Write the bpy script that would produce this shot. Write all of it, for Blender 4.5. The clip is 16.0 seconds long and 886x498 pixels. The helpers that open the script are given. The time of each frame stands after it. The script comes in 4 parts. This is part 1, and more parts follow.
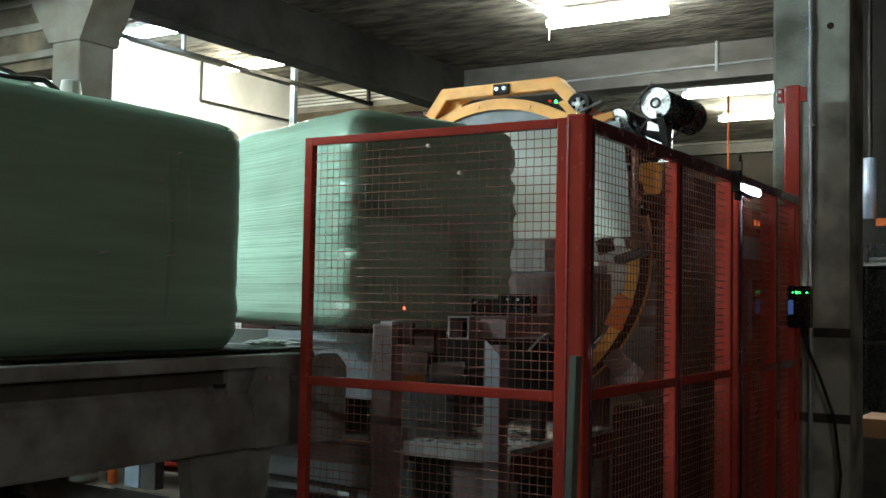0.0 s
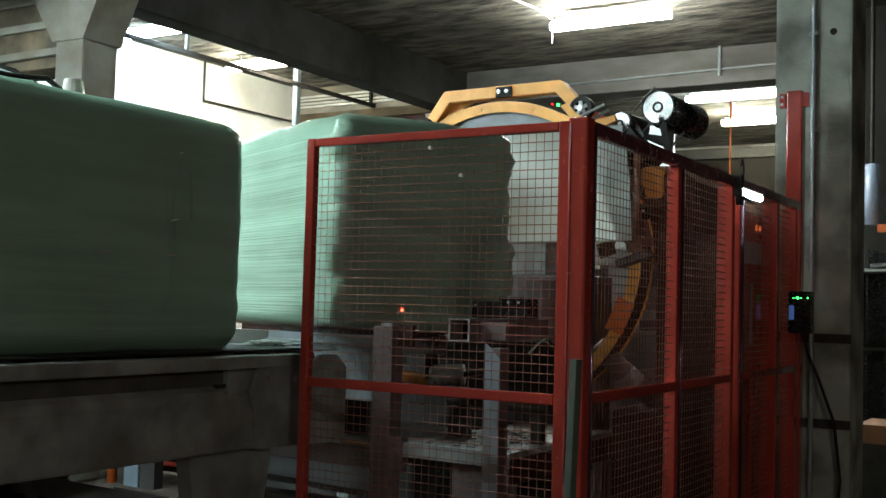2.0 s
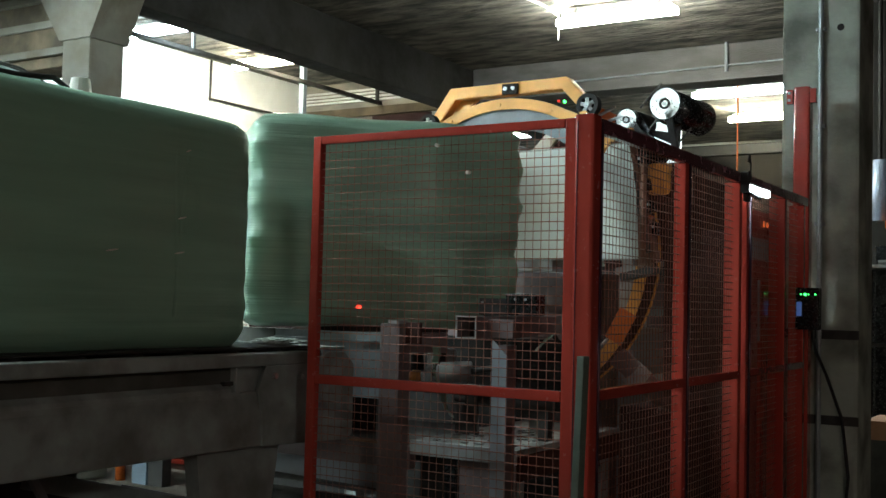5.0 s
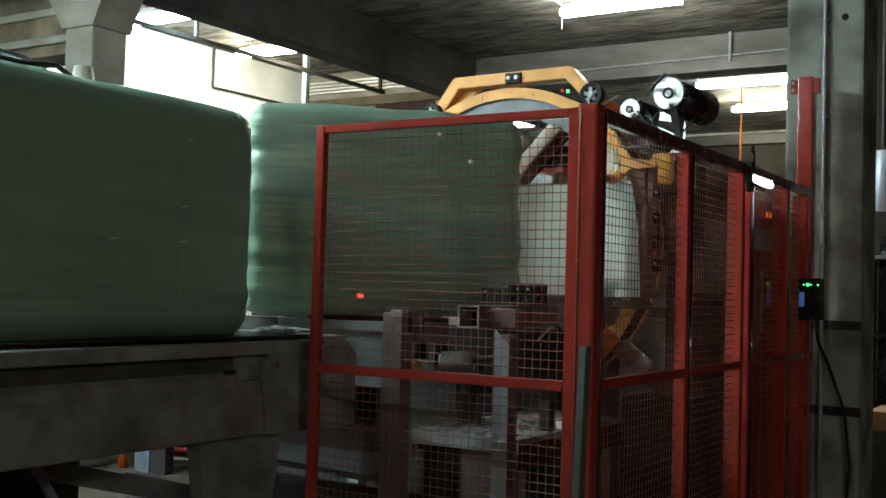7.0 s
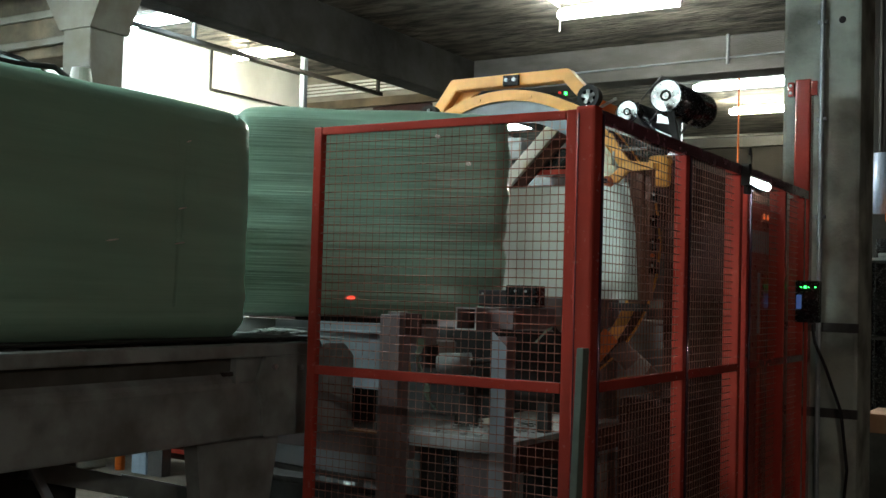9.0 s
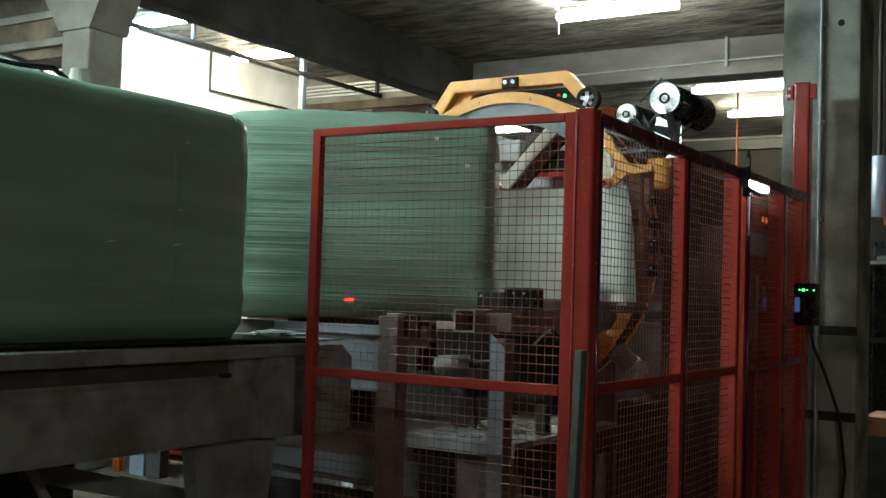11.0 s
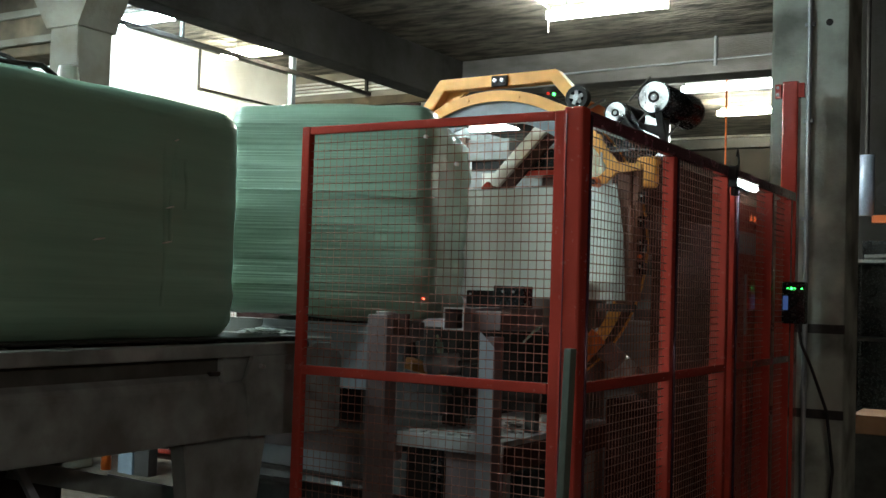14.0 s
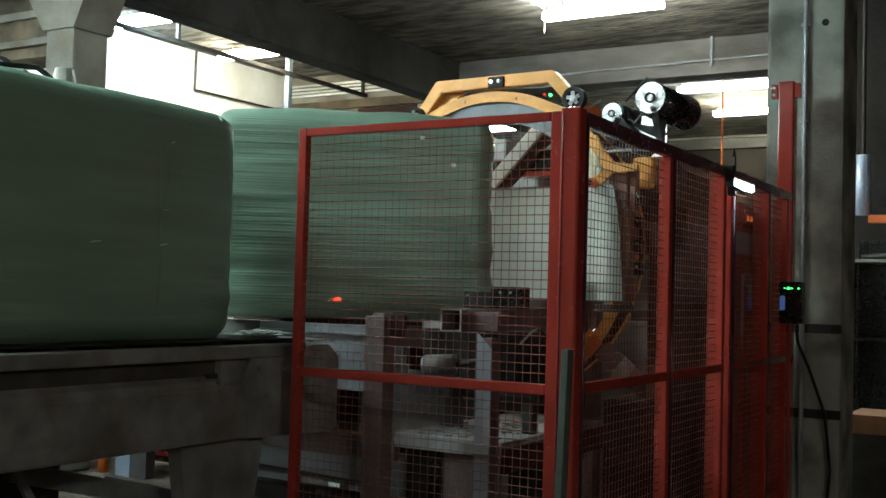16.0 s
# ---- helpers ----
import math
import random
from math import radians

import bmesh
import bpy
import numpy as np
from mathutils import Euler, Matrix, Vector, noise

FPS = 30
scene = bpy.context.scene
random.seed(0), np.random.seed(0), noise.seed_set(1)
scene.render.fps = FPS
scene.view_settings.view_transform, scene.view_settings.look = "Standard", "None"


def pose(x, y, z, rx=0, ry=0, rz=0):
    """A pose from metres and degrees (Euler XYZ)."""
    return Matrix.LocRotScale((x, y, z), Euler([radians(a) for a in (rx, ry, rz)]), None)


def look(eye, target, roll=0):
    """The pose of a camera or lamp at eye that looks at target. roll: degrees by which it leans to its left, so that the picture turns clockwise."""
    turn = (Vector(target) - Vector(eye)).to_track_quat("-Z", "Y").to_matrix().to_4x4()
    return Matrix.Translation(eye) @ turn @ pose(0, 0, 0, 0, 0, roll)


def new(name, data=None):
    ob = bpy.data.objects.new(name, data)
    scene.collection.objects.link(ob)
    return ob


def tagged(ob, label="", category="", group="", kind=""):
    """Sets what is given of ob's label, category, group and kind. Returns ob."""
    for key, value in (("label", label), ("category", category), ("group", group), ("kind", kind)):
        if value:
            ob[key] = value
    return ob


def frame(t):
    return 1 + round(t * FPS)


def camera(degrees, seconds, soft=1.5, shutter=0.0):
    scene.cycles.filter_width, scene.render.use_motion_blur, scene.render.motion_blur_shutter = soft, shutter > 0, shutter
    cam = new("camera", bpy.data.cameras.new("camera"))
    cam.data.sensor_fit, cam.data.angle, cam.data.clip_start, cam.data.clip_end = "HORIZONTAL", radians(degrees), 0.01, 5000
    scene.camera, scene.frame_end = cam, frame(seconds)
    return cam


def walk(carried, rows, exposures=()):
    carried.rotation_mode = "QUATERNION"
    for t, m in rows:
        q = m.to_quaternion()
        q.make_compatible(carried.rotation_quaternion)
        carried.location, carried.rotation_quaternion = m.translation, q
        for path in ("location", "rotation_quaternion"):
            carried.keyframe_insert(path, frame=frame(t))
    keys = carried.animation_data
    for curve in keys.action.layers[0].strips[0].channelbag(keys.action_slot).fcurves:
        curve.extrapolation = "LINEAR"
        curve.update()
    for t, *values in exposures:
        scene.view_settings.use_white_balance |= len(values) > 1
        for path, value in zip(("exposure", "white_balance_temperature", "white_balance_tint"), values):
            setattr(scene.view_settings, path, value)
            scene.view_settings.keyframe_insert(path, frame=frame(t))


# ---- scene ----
cam = camera(44.24, 16.0, shutter=0.5)
EYE = (0.0, 0.0, 1.6)
PATH = [
    (0.0, 92.78, -1.04, 31.264), (0.5, 92.769, -1.067, 31.256), (1.0, 92.69, -1.31, 31.309),
    (1.5, 92.795, -1.583, 31.346), (2.0, 92.895, -1.559, 31.298), (2.5, 92.955, -1.548, 31.218),
    (3.0, 92.889, -1.491, 31.362), (3.5, 92.841, -1.5, 31.523), (4.0, 92.847, -1.425, 31.649),
    (6.5, 92.35, -1.5, 31.739), (7.0, 92.178, -1.595, 31.793), (7.5, 92.127, -1.628, 31.78),
    (8.0, 92.118, -1.672, 31.77), (8.5, 92.289, -1.672, 31.678), (9.0, 92.288, -1.645, 31.663),
    (11.5, 92.444, -1.831, 31.553), (12.0, 92.508, -1.797, 31.451), (12.5, 92.5, -1.777, 31.298),
    (13.0, 92.39, -1.884, 31.156), (13.5, 92.378, -1.808, 31.023), (14.0, 92.32, -1.813, 31.022),
    (14.5, 92.266, -1.694, 30.948), (15.0, 92.245, -1.634, 30.911), (15.5, 92.269, -1.622, 30.872),
    (16.0, 92.386, -1.609, 30.874)]
walk(cam, [(t, pose(*EYE, rx, ry, rz)) for t, rx, ry, rz in PATH], exposures=[(0.0, 0.0), (16.0, 0.0)])

# ---------------------------------------------------------------- world and light
world = bpy.data.worlds.new("world")
scene.world = world
world.use_nodes = True
world.node_tree.nodes["Background"].inputs[0].default_value = (0.55, 0.62, 0.7, 1)
world.node_tree.nodes["Background"].inputs[1].default_value = 0.03
TUBE_GLOW = 300.0          # radiance of a fluorescent lamp's diffuser
LASER_WATTS = 630


# ---------------------------------------------------------------- materials
def material(name, base, rough=0.6, metal=0.0, vary=0.25, scale=6.0, stretch=(1, 1, 1), bump=0.0, bump_scale=60.0,
             dirt=None, dirt_amount=0.0, dirt_scale=3.0, spec=0.5, coat=0.0, bump_depth=0.01):
    """A surface with grain and stains in its colour, roughness and relief, at real-world size."""
    m = bpy.data.materials.new(name)
    m.use_nodes = True
    nt = m.node_tree
    b = nt.nodes["Principled BSDF"]
    b.inputs["Metallic"].default_value = metal
    b.inputs["Specular IOR Level"].default_value = spec
    b.inputs["Coat Weight"].default_value = coat
    b.inputs["Coat Roughness"].default_value = 0.12
    co = nt.nodes.new("ShaderNodeTexCoord")
    mp = nt.nodes.new("ShaderNodeMapping")
    mp.inputs["Scale"].default_value = stretch
    nt.links.new(co.outputs["Object"], mp.inputs["Vector"])

    def noise_at(s, detail=4.0):
        n = nt.nodes.new("ShaderNodeTexNoise")
        n.inputs["Scale"].default_value, n.inputs["Detail"].default_value = s, detail
        nt.links.new(mp.outputs["Vector"], n.inputs["Vector"])
        return n.outputs["Fac"]

    def ramp(fac, lo, hi, c0, c1):
        r = nt.nodes.new("ShaderNodeValToRGB")
        r.color_ramp.elements[0].position, r.color_ramp.elements[1].position = lo, hi
        r.color_ramp.elements[0].color, r.color_ramp.elements[1].color = (*c0, 1), (*c1, 1)
        nt.links.new(fac, r.inputs["Fac"])
        return r.outputs["Color"]
    broad, fine = noise_at(scale), noise_at(scale * 9.0)
    colour = ramp(broad, 0.3, 0.7, [c * (1 - vary) for c in base], [min(1, c * (1 + vary)) for c in base])
    if dirt:
        mix = nt.nodes.new("ShaderNodeMix")
        mix.data_type = "RGBA"
        stain = ramp(noise_at(dirt_scale, 8.0), 0.42, 0.66, (0, 0, 0), (dirt_amount,) * 3)
        nt.links.new(stain, mix.inputs[0])
        nt.links.new(colour, mix.inputs[6])
        mix.inputs[7].default_value = (*dirt, 1)
        colour = mix.outputs[2]
    nt.links.new(colour, b.inputs["Base Color"])
    lo, hi = max(0.02, rough - 0.12), min(1.0, rough + 0.12)
    nt.links.new(ramp(fine, 0.3, 0.7, (lo,) * 3, (hi,) * 3), b.inputs["Roughness"])
    if bump:
        bp = nt.nodes.new("ShaderNodeBump")
        bp.inputs["Strength"].default_value, bp.inputs["Distance"].default_value = bump, bump_depth
        nt.links.new(noise_at(bump_scale, 6.0), bp.inputs["Height"])
        nt.links.new(bp.outputs["Normal"], b.inputs["Normal"])
    return m


def glow(name, colour, strength):
    m = bpy.data.materials.new(name)
    m.use_nodes = True
    b = m.node_tree.nodes["Principled BSDF"]
    b.inputs["Base Color"].default_value = (*colour, 1)
    b.inputs["Emission Color"].default_value = (*colour, 1)
    b.inputs["Emission Strength"].default_value = strength
    return m


def film_material(name, base, clear, bands, rough=0.3, lines=0.5, vary=0.16, coat=0.24):
    """Stretch film: fine lengthwise tension lines, overlapping lap bands, gloss, some see-through."""
    m = material(name, base, rough, vary=vary, scale=2.2, stretch=(0.3, 0.3, 3.4), spec=0.3, coat=coat)
    nt = m.node_tree
    b = nt.nodes["Principled BSDF"]
    nt.links.remove(b.inputs["Roughness"].links[0])
    b.inputs["Roughness"].default_value = rough
    co = nt.nodes.new("ShaderNodeTexCoord")
    last = None
    for stretch, strength, dist, detail in (((0.14, 0.14, 40.0), lines, 0.012, 1.0), ((0.35, 0.35, 6.0), bands, 0.035, 1.5)):
        mp = nt.nodes.new("ShaderNodeMapping")
        mp.inputs["Scale"].default_value = stretch
        nt.links.new(co.outputs["Object"], mp.inputs["Vector"])
        n = nt.nodes.new("ShaderNodeTexNoise")
        n.inputs["Scale"].default_value, n.inputs["Detail"].default_value = 2.0, detail
        nt.links.new(mp.outputs["Vector"], n.inputs["Vector"])
        bp = nt.nodes.new("ShaderNodeBump")
        bp.inputs["Strength"].default_value, bp.inputs["Distance"].default_value = strength, dist
        nt.links.new(n.outputs["Fac"], bp.inputs["Height"])
        if last:
            nt.links.new(last.outputs["Normal"], bp.inputs["Normal"])
        last = bp
    nt.links.new(last.outputs["Normal"], b.inputs["Normal"])
    b.inputs["Alpha"].default_value = 1.0 - clear
    b.inputs["Coat Roughness"].default_value = 0.09
    nt.links.new(last.outputs["Normal"], b.inputs["Coat Normal"])
    return m


M_FILM = film_material("green_stretch_film", (0.236, 0.364, 0.274), 0.0, 0.42, 0.3, 0.36, 0.20, coat=0.28)
M_FILM_OLD = film_material("green_film_dusty", (0.275, 0.47, 0.355), 0.0, 0.5, 0.34, 0.10)
M_SCRAP = film_material("pale_film_scrap", (0.42, 0.45, 0.43), 0.0, 0.3, 0.2)
M_WEB = film_material("pale_film_web", (0.74, 0.80, 0.76), 0.06, 0.25, 0.26)
nt = M_WEB.node_tree
tl, mx = nt.nodes.new("ShaderNodeBsdfTranslucent"), nt.nodes.new("ShaderNodeMixShader")
tl.inputs["Color"].default_value = (0.90, 0.96, 0.97, 1)
mx.inputs[0].default_value = 0.8
nt.links.new(nt.nodes["Principled BSDF"].outputs["BSDF"], mx.inputs[1])
nt.links.new(tl.outputs["BSDF"], mx.inputs[2])
nt.links.new(mx.outputs["Shader"], nt.nodes["Material Output"].inputs["Surface"])
M_RED = material("red_gloss_paint", (0.42, 0.052, 0.036), 0.17, vary=0.10, scale=4, dirt=(0.30, 0.03, 0.022), dirt_amount=0.3, dirt_scale=2.5, coat=0.5)
# darker red holding the top rail's shade; also the corner post's seam line
M_DARKRED = material("dark_shaded_red_paint", (0.17, 0.052, 0.070), 0.2, vary=0.10, scale=2, dirt=(0.14, 0.03, 0.04), dirt_amount=0.4, coat=0.8)
M_WIRE = material("rusty_brown_wire", (0.35, 0.14, 0.10), 0.32, metal=0.3, vary=0.3, scale=9, dirt=(0.16, 0.08, 0.05), dirt_amount=0.7)
M_YELLOW = material("yellow_machine_paint", (0.88, 0.41, 0.085), 0.5, vary=0.14, scale=5, dirt=(0.5, 0.22, 0.04), dirt_amount=0.35, dirt_scale=6, bump=0.05)
M_ORANGE = material("orange_paint", (0.72, 0.15, 0.02), 0.4, vary=0.15, scale=6, dirt=(0.3, 0.08, 0.02), dirt_amount=0.4)
M_BROWN = material("brown_red_primer", (0.058, 0.023, 0.018), 0.7, vary=0.3, scale=5, spec=0.2, dirt=(0.05, 0.03, 0.025), dirt_amount=0.6)
# near-black maroon: the shade behind ring and fence is put into this colour
M_SHADE = material("dark_shade_maroon", (0.036, 0.018, 0.017), 0.9, spec=0.08, vary=0.3, scale=3)
# grey steel with recess shade put into its base colour, plus dirt
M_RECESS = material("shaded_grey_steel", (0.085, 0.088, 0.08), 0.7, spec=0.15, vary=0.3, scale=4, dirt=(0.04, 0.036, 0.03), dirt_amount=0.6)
# almost no reflectance: the far bay's darkness as a colour
M_VOID = material("black_void", (0.008, 0.007, 0.006), 0.95, spec=0.03, vary=0.4, scale=2)
M_CHANNEL = material("rust_brown_channel", (0.15, 0.060, 0.032), 0.5, vary=0.2, scale=5, dirt=(0.07, 0.03, 0.02), dirt_amount=0.5)
M_MACHINE = material("grey_machine_paint", (0.275, 0.315, 0.31), 0.5, vary=0.22, scale=4, dirt=(0.10, 0.09, 0.078), dirt_amount=0.6, dirt_scale=5, bump=0.1)
M_PLUM = material("dusty_brown_grey_paint", (0.19, 0.145, 0.145), 0.5, vary=0.2, scale=5, dirt=(0.07, 0.055, 0.05), dirt_amount=0.6, bump=0.08)
M_BLUEGREY = material("blue_grey_paint", (0.33, 0.38, 0.43), 0.45, vary=0.15, scale=6, dirt=(0.16, 0.15, 0.14), dirt_amount=0.5, bump=0.06)
M_BLUEDULL = material("dull_blue_grey_sheet", (0.21, 0.235, 0.26), 0.5, vary=0.15, scale=4, dirt=(0.10, 0.095, 0.09), dirt_amount=0.6, dirt_scale=3.5, bump=0.05)
M_LIGHT = material("pale_grey_sheet", (0.36, 0.37, 0.37), 0.5, vary=0.12, scale=5, dirt=(0.22, 0.2, 0.18), dirt_amount=0.6, dirt_scale=9, bump=0.05)
M_DULL = material("dull_grey_plate", (0.20, 0.20, 0.195), 0.6, vary=0.2, scale=6, dirt=(0.09, 0.08, 0.07), dirt_amount=0.7, dirt_scale=8)
M_WHITE = material("white_plastic", (0.78, 0.76, 0.70), 0.45, vary=0.08, scale=8)
M_BLACK = material("black_rubber", (0.026, 0.024, 0.023), 0.65, spec=0.2, vary=0.3, scale=12, bump=0.1)
M_BLACKGLOSS = material("black_gloss_paint", (0.012, 0.013, 0.014), 0.22, vary=0.3, scale=8)
# bluish gloss for rods that draw highlights on the post edges
M_EDGE_GLINT = material("edge_highlight_violet", (0.10, 0.05, 0.085), 0.12, metal=0.6, vary=0.05, scale=4, coat=1.0)
M_STEEL = material("bright_steel", (0.46, 0.47, 0.48), 0.36, metal=1.0, vary=0.1, scale=18, stretch=(1, 1, 5), bump=0.05)
M_SPUN = material("spun_aluminium", (0.60, 0.61, 0.60), 0.34, metal=1.0, vary=0.08, scale=14)
nt = M_SPUN.node_tree
tg = nt.nodes.new("ShaderNodeTangent")
tg.direction_type, tg.axis = "RADIAL", "Y"
nt.links.new(tg.outputs["Tangent"], nt.nodes["Principled BSDF"].inputs["Tangent"])
nt.nodes["Principled BSDF"].inputs["Anisotropic"].default_value = 0.85
M_DARKSTEEL = material("oily_dark_steel", (0.05, 0.046, 0.043), 0.5, metal=0.5, vary=0.3, scale=9, bump=0.15)
M_CONCRETE = material("painted_concrete", (0.38, 0.41, 0.355), 0.85, vary=0.18, scale=2.5, dirt=(0.10, 0.105, 0.09), dirt_amount=0.85, dirt_scale=2.6, bump=0.35, bump_scale=40)
M_BEAM = material("sooty_concrete_beam", (0.25, 0.23, 0.195), 0.9, vary=0.2, scale=2.0, stretch=(1, 1, 3), dirt=(0.09, 0.085, 0.08), dirt_amount=0.7, dirt_scale=1.3, bump=0.4, bump_scale=30)
# near-black base: darkness of the beams and side bay is put into the colour
M_NEARBLACK = material("near_black_concrete", (0.025, 0.0235, 0.021), 0.95, spec=0.1, vary=0.35, scale=1.5, dirt=(0.03, 0.03, 0.03), dirt_amount=0.7, bump=0.5, bump_scale=18)
M_BEAMDARK = material("grey_stained_beam", (0.098, 0.096, 0.092), 0.9, spec=0.1, vary=0.25, scale=1.6, stretch=(1, 1, 3), dirt=(0.06, 0.056, 0.05), dirt_amount=0.7, dirt_scale=1.8, bump=0.4, bump_scale=25)
M_PLASTER = material("stained_grey_plaster", (0.15, 0.142, 0.122), 0.9, spec=0.1, vary=0.2, scale=2.0, dirt=(0.10, 0.085, 0.06), dirt_amount=0.8, dirt_scale=2.4, bump=0.4, bump_scale=22)
M_BROWNED = material("brown_stained_concrete", (0.115, 0.09, 0.06), 0.9, spec=0.1, vary=0.4, scale=2.2, dirt=(0.04, 0.033, 0.025), dirt_amount=0.8, dirt_scale=2.6, bump=0.5, bump_scale=22)
M_CEILING = material("dark_sprayed_ceiling", (0.17, 0.155, 0.135), 0.95, spec=0.1, vary=0.45, scale=1.6, stretch=(0.8, 2.4, 1), dirt=(0.03, 0.034, 0.033), dirt_amount=0.8, dirt_scale=3.6, bump=1.0, bump_scale=7, bump_depth=0.06)
M_WALL = material("whitewashed_wall", (0.74, 0.75, 0.74), 0.85, vary=0.08, scale=1.2, dirt=(0.40, 0.40, 0.38), dirt_amount=0.6, dirt_scale=0.9, bump=0.2, bump_scale=35)
M_BACKWALL = material("grey_block_wall", (0.30, 0.295, 0.275), 0.88, vary=0.16, scale=1.4, stretch=(1, 1, 4), dirt=(0.17, 0.165, 0.15), dirt_amount=0.7, dirt_scale=1.1, bump=0.3, bump_scale=30)
# for walls out of view: red-brown chosen to dim and warm the bounce
M_BOUNCEWALL = material("unseen_bounce_wall", (0.17, 0.082, 0.055), 0.9, vary=0.2, scale=1.4, dirt=(0.09, 0.05, 0.04), dirt_amount=0.7, dirt_scale=1.1, bump=0.3, bump_scale=30)
M_FLOOR = material("worn_concrete_floor", (0.042, 0.033, 0.025), 0.8, vary=0.2, scale=1.1, spec=0.2, dirt=(0.085, 0.070, 0.056), dirt_amount=0.75, dirt_scale=1.6, bump=0.2, bump_scale=50)
M_GALV = material("galvanised_conduit", (0.30, 0.33, 0.35), 0.45, metal=0.6, vary=0.15, scale=9)
M_BLUEDARK = material("dull_blue_steel", (0.10, 0.13, 0.16), 0.5, vary=0.2, scale=6)
# blue-white base colour carries the lamp's reflection on the duct
M_DUCT = material("duct_blue_sheen", (0.50, 0.60, 0.78), 0.3, metal=0.2, vary=0.15, scale=6, stretch=(6, 6, 0.6), coat=0.6)
M_CARDBOARD = material("brown_cardboard", (0.32, 0.16, 0.085), 0.8, vary=0.15, scale=7)
M_GREENBAR = material("pale_green_bar", (0.11, 0.14, 0.115), 0.5, vary=0.2, scale=12, dirt=(0.1, 0.12, 0.1), dirt_amount=0.5)
M_REDPANEL = material("red_sheet_panel", (0.30, 0.030, 0.024), 0.35, vary=0.2, scale=3, dirt=(0.1, 0.02, 0.02), dirt_amount=0.5)
M_TUBE_COOL = glow("cool_tube", (0.79, 0.99, 1.0), TUBE_GLOW)
M_TUBE_WARM = glow("warm_tube", (1.0, 0.96, 0.70), TUBE_GLOW)
M_TUBE_COOL_OLD = glow("aged_cool_tube", (0.70, 0.94, 1.0), TUBE_GLOW * 0.55)
M_TUBE_WARM_OLD = glow("aged_warm_tube", (1.0, 0.96, 0.72), TUBE_GLOW * 0.55)
M_TUBE_GREEN = glow("greenish_tube", (0.95, 1.0, 0.88), TUBE_GLOW)
# tint of the added fill lamp, warms the dark faces
M_TUBE_FILL = glow("warm_fill_tube", (1.0, 0.92, 0.81), TUBE_GLOW * 1.05)
M_TUBE_DIM = glow("dim_cool_tube", (0.80, 0.98, 1.0), TUBE_GLOW * 0.42)
M_TUBE_MID = glow("worn_cool_tube", (0.79, 0.98, 1.0), TUBE_GLOW * 0.72)
M_LED_ORANGE = glow("orange_led", (1.0, 0.22, 0.06), 0.7)
# glow of the streak along the gate rail
M_GATE_STREAK = glow("gate_streak_glow", (0.80, 0.95, 1.0), 14.0)
M_LED_GREEN = glow("green_led", (0.05, 1.0, 0.15), 5.0)
M_SCREEN = glow("blue_display", (0.10, 0.20, 0.55), 0.28)
M_REDLAMP = glow("red_pilot_lamp", (1.0, 0.04, 0.03), 0.7)


# ---------------------------------------------------------------- mesh helpers
def put(bm, verts, m):
    bmesh.ops.transform(bm, matrix=m, verts=verts)


def box(bm, lo, hi, bevel=0.004, m=None):
    """A box between two corners, with worn edges."""
    lo, hi = Vector(lo), Vector(hi)
    vs = bmesh.ops.create_cube(bm, size=1.0)["verts"]
    size = hi - lo
    put(bm, vs, Matrix.Translation((lo + hi) / 2) @ Matrix.Diagonal((*size, 1)))
    if bevel:
        es = list({e for v in vs for e in v.link_edges})
        got = bmesh.ops.bevel(bm, geom=es, offset=min(bevel, min(size) * 0.3), segments=2, affect="EDGES", profile=0.6)
        vs = list({v for fc in got["faces"] for v in fc.verts} | {v for v in vs if v.is_valid})
    if m is not None:
        put(bm, vs, m)
    return vs


def rod(bm, p0, p1, r, seg=10, r2=None):
    """A round bar from p0 to p1."""
    p0, p1 = Vector(p0), Vector(p1)
    d = p1 - p0
    vs = bmesh.ops.create_cone(bm, cap_ends=True, segments=seg, radius1=r, radius2=r if r2 is None else r2, depth=d.length)["verts"]
    put(bm, vs, Matrix.Translation((p0 + p1) / 2) @ d.to_track_quat("Z", "Y").to_matrix().to_4x4())
    return vs


def bar(bm, p0, p1, w, h, bevel=0.003, up=(0, 0, 1)):
    """A rectangular bar from p0 to p1, w across and h in the up direction."""
    p0, p1 = Vector(p0), Vector(p1)
    d = p1 - p0
    y = d.normalized()
    x = y.cross(Vector(up))
    x = x.normalized() if x.length > 1e-4 else Vector((1, 0, 0))
    z = x.cross(y)
    rot = Matrix((x, y, z)).transposed().to_4x4()
    return box(bm, (-w / 2, 0, -h / 2), (w / 2, d.length, h / 2), bevel, Matrix.Translation(p0) @ rot)


def pipe(bm, pts, r, seg=8):
    for a, b in zip(pts, pts[1:]):
        rod(bm, a, b, r, seg)
    for p in pts[1:-1]:
        vs = bmesh.ops.create_icosphere(bm, subdivisions=1, radius=r * 1.02)["verts"]
        put(bm, vs, Matrix.Translation(p))


def plate(bm, outline, thick, m):
    """A flat plate cut to an outline in its own xy plane, with thickness along z."""
    a = [bm.verts.new((x, y, -thick / 2)) for x, y in outline]
    b = [bm.verts.new((x, y, thick / 2)) for x, y in outline]
    bm.faces.new(list(reversed(a)))
    bm.faces.new(b)
    n = len(a)
    for i in range(n):
        bm.faces.new((a[i], a[(i + 1) % n], b[(i + 1) % n], b[i]))
    put(bm, a + b, m)


def mesh_of(name, bm, mat, smooth=False):
    me = bpy.data.meshes.new(name)
    bmesh.ops.recalc_face_normals(bm, faces=bm.faces)
    bm.to_mesh(me)
    bm.free()
    me.materials.append(mat)
    if smooth:
        for p in me.polygons:
            p.use_smooth = True
    return me


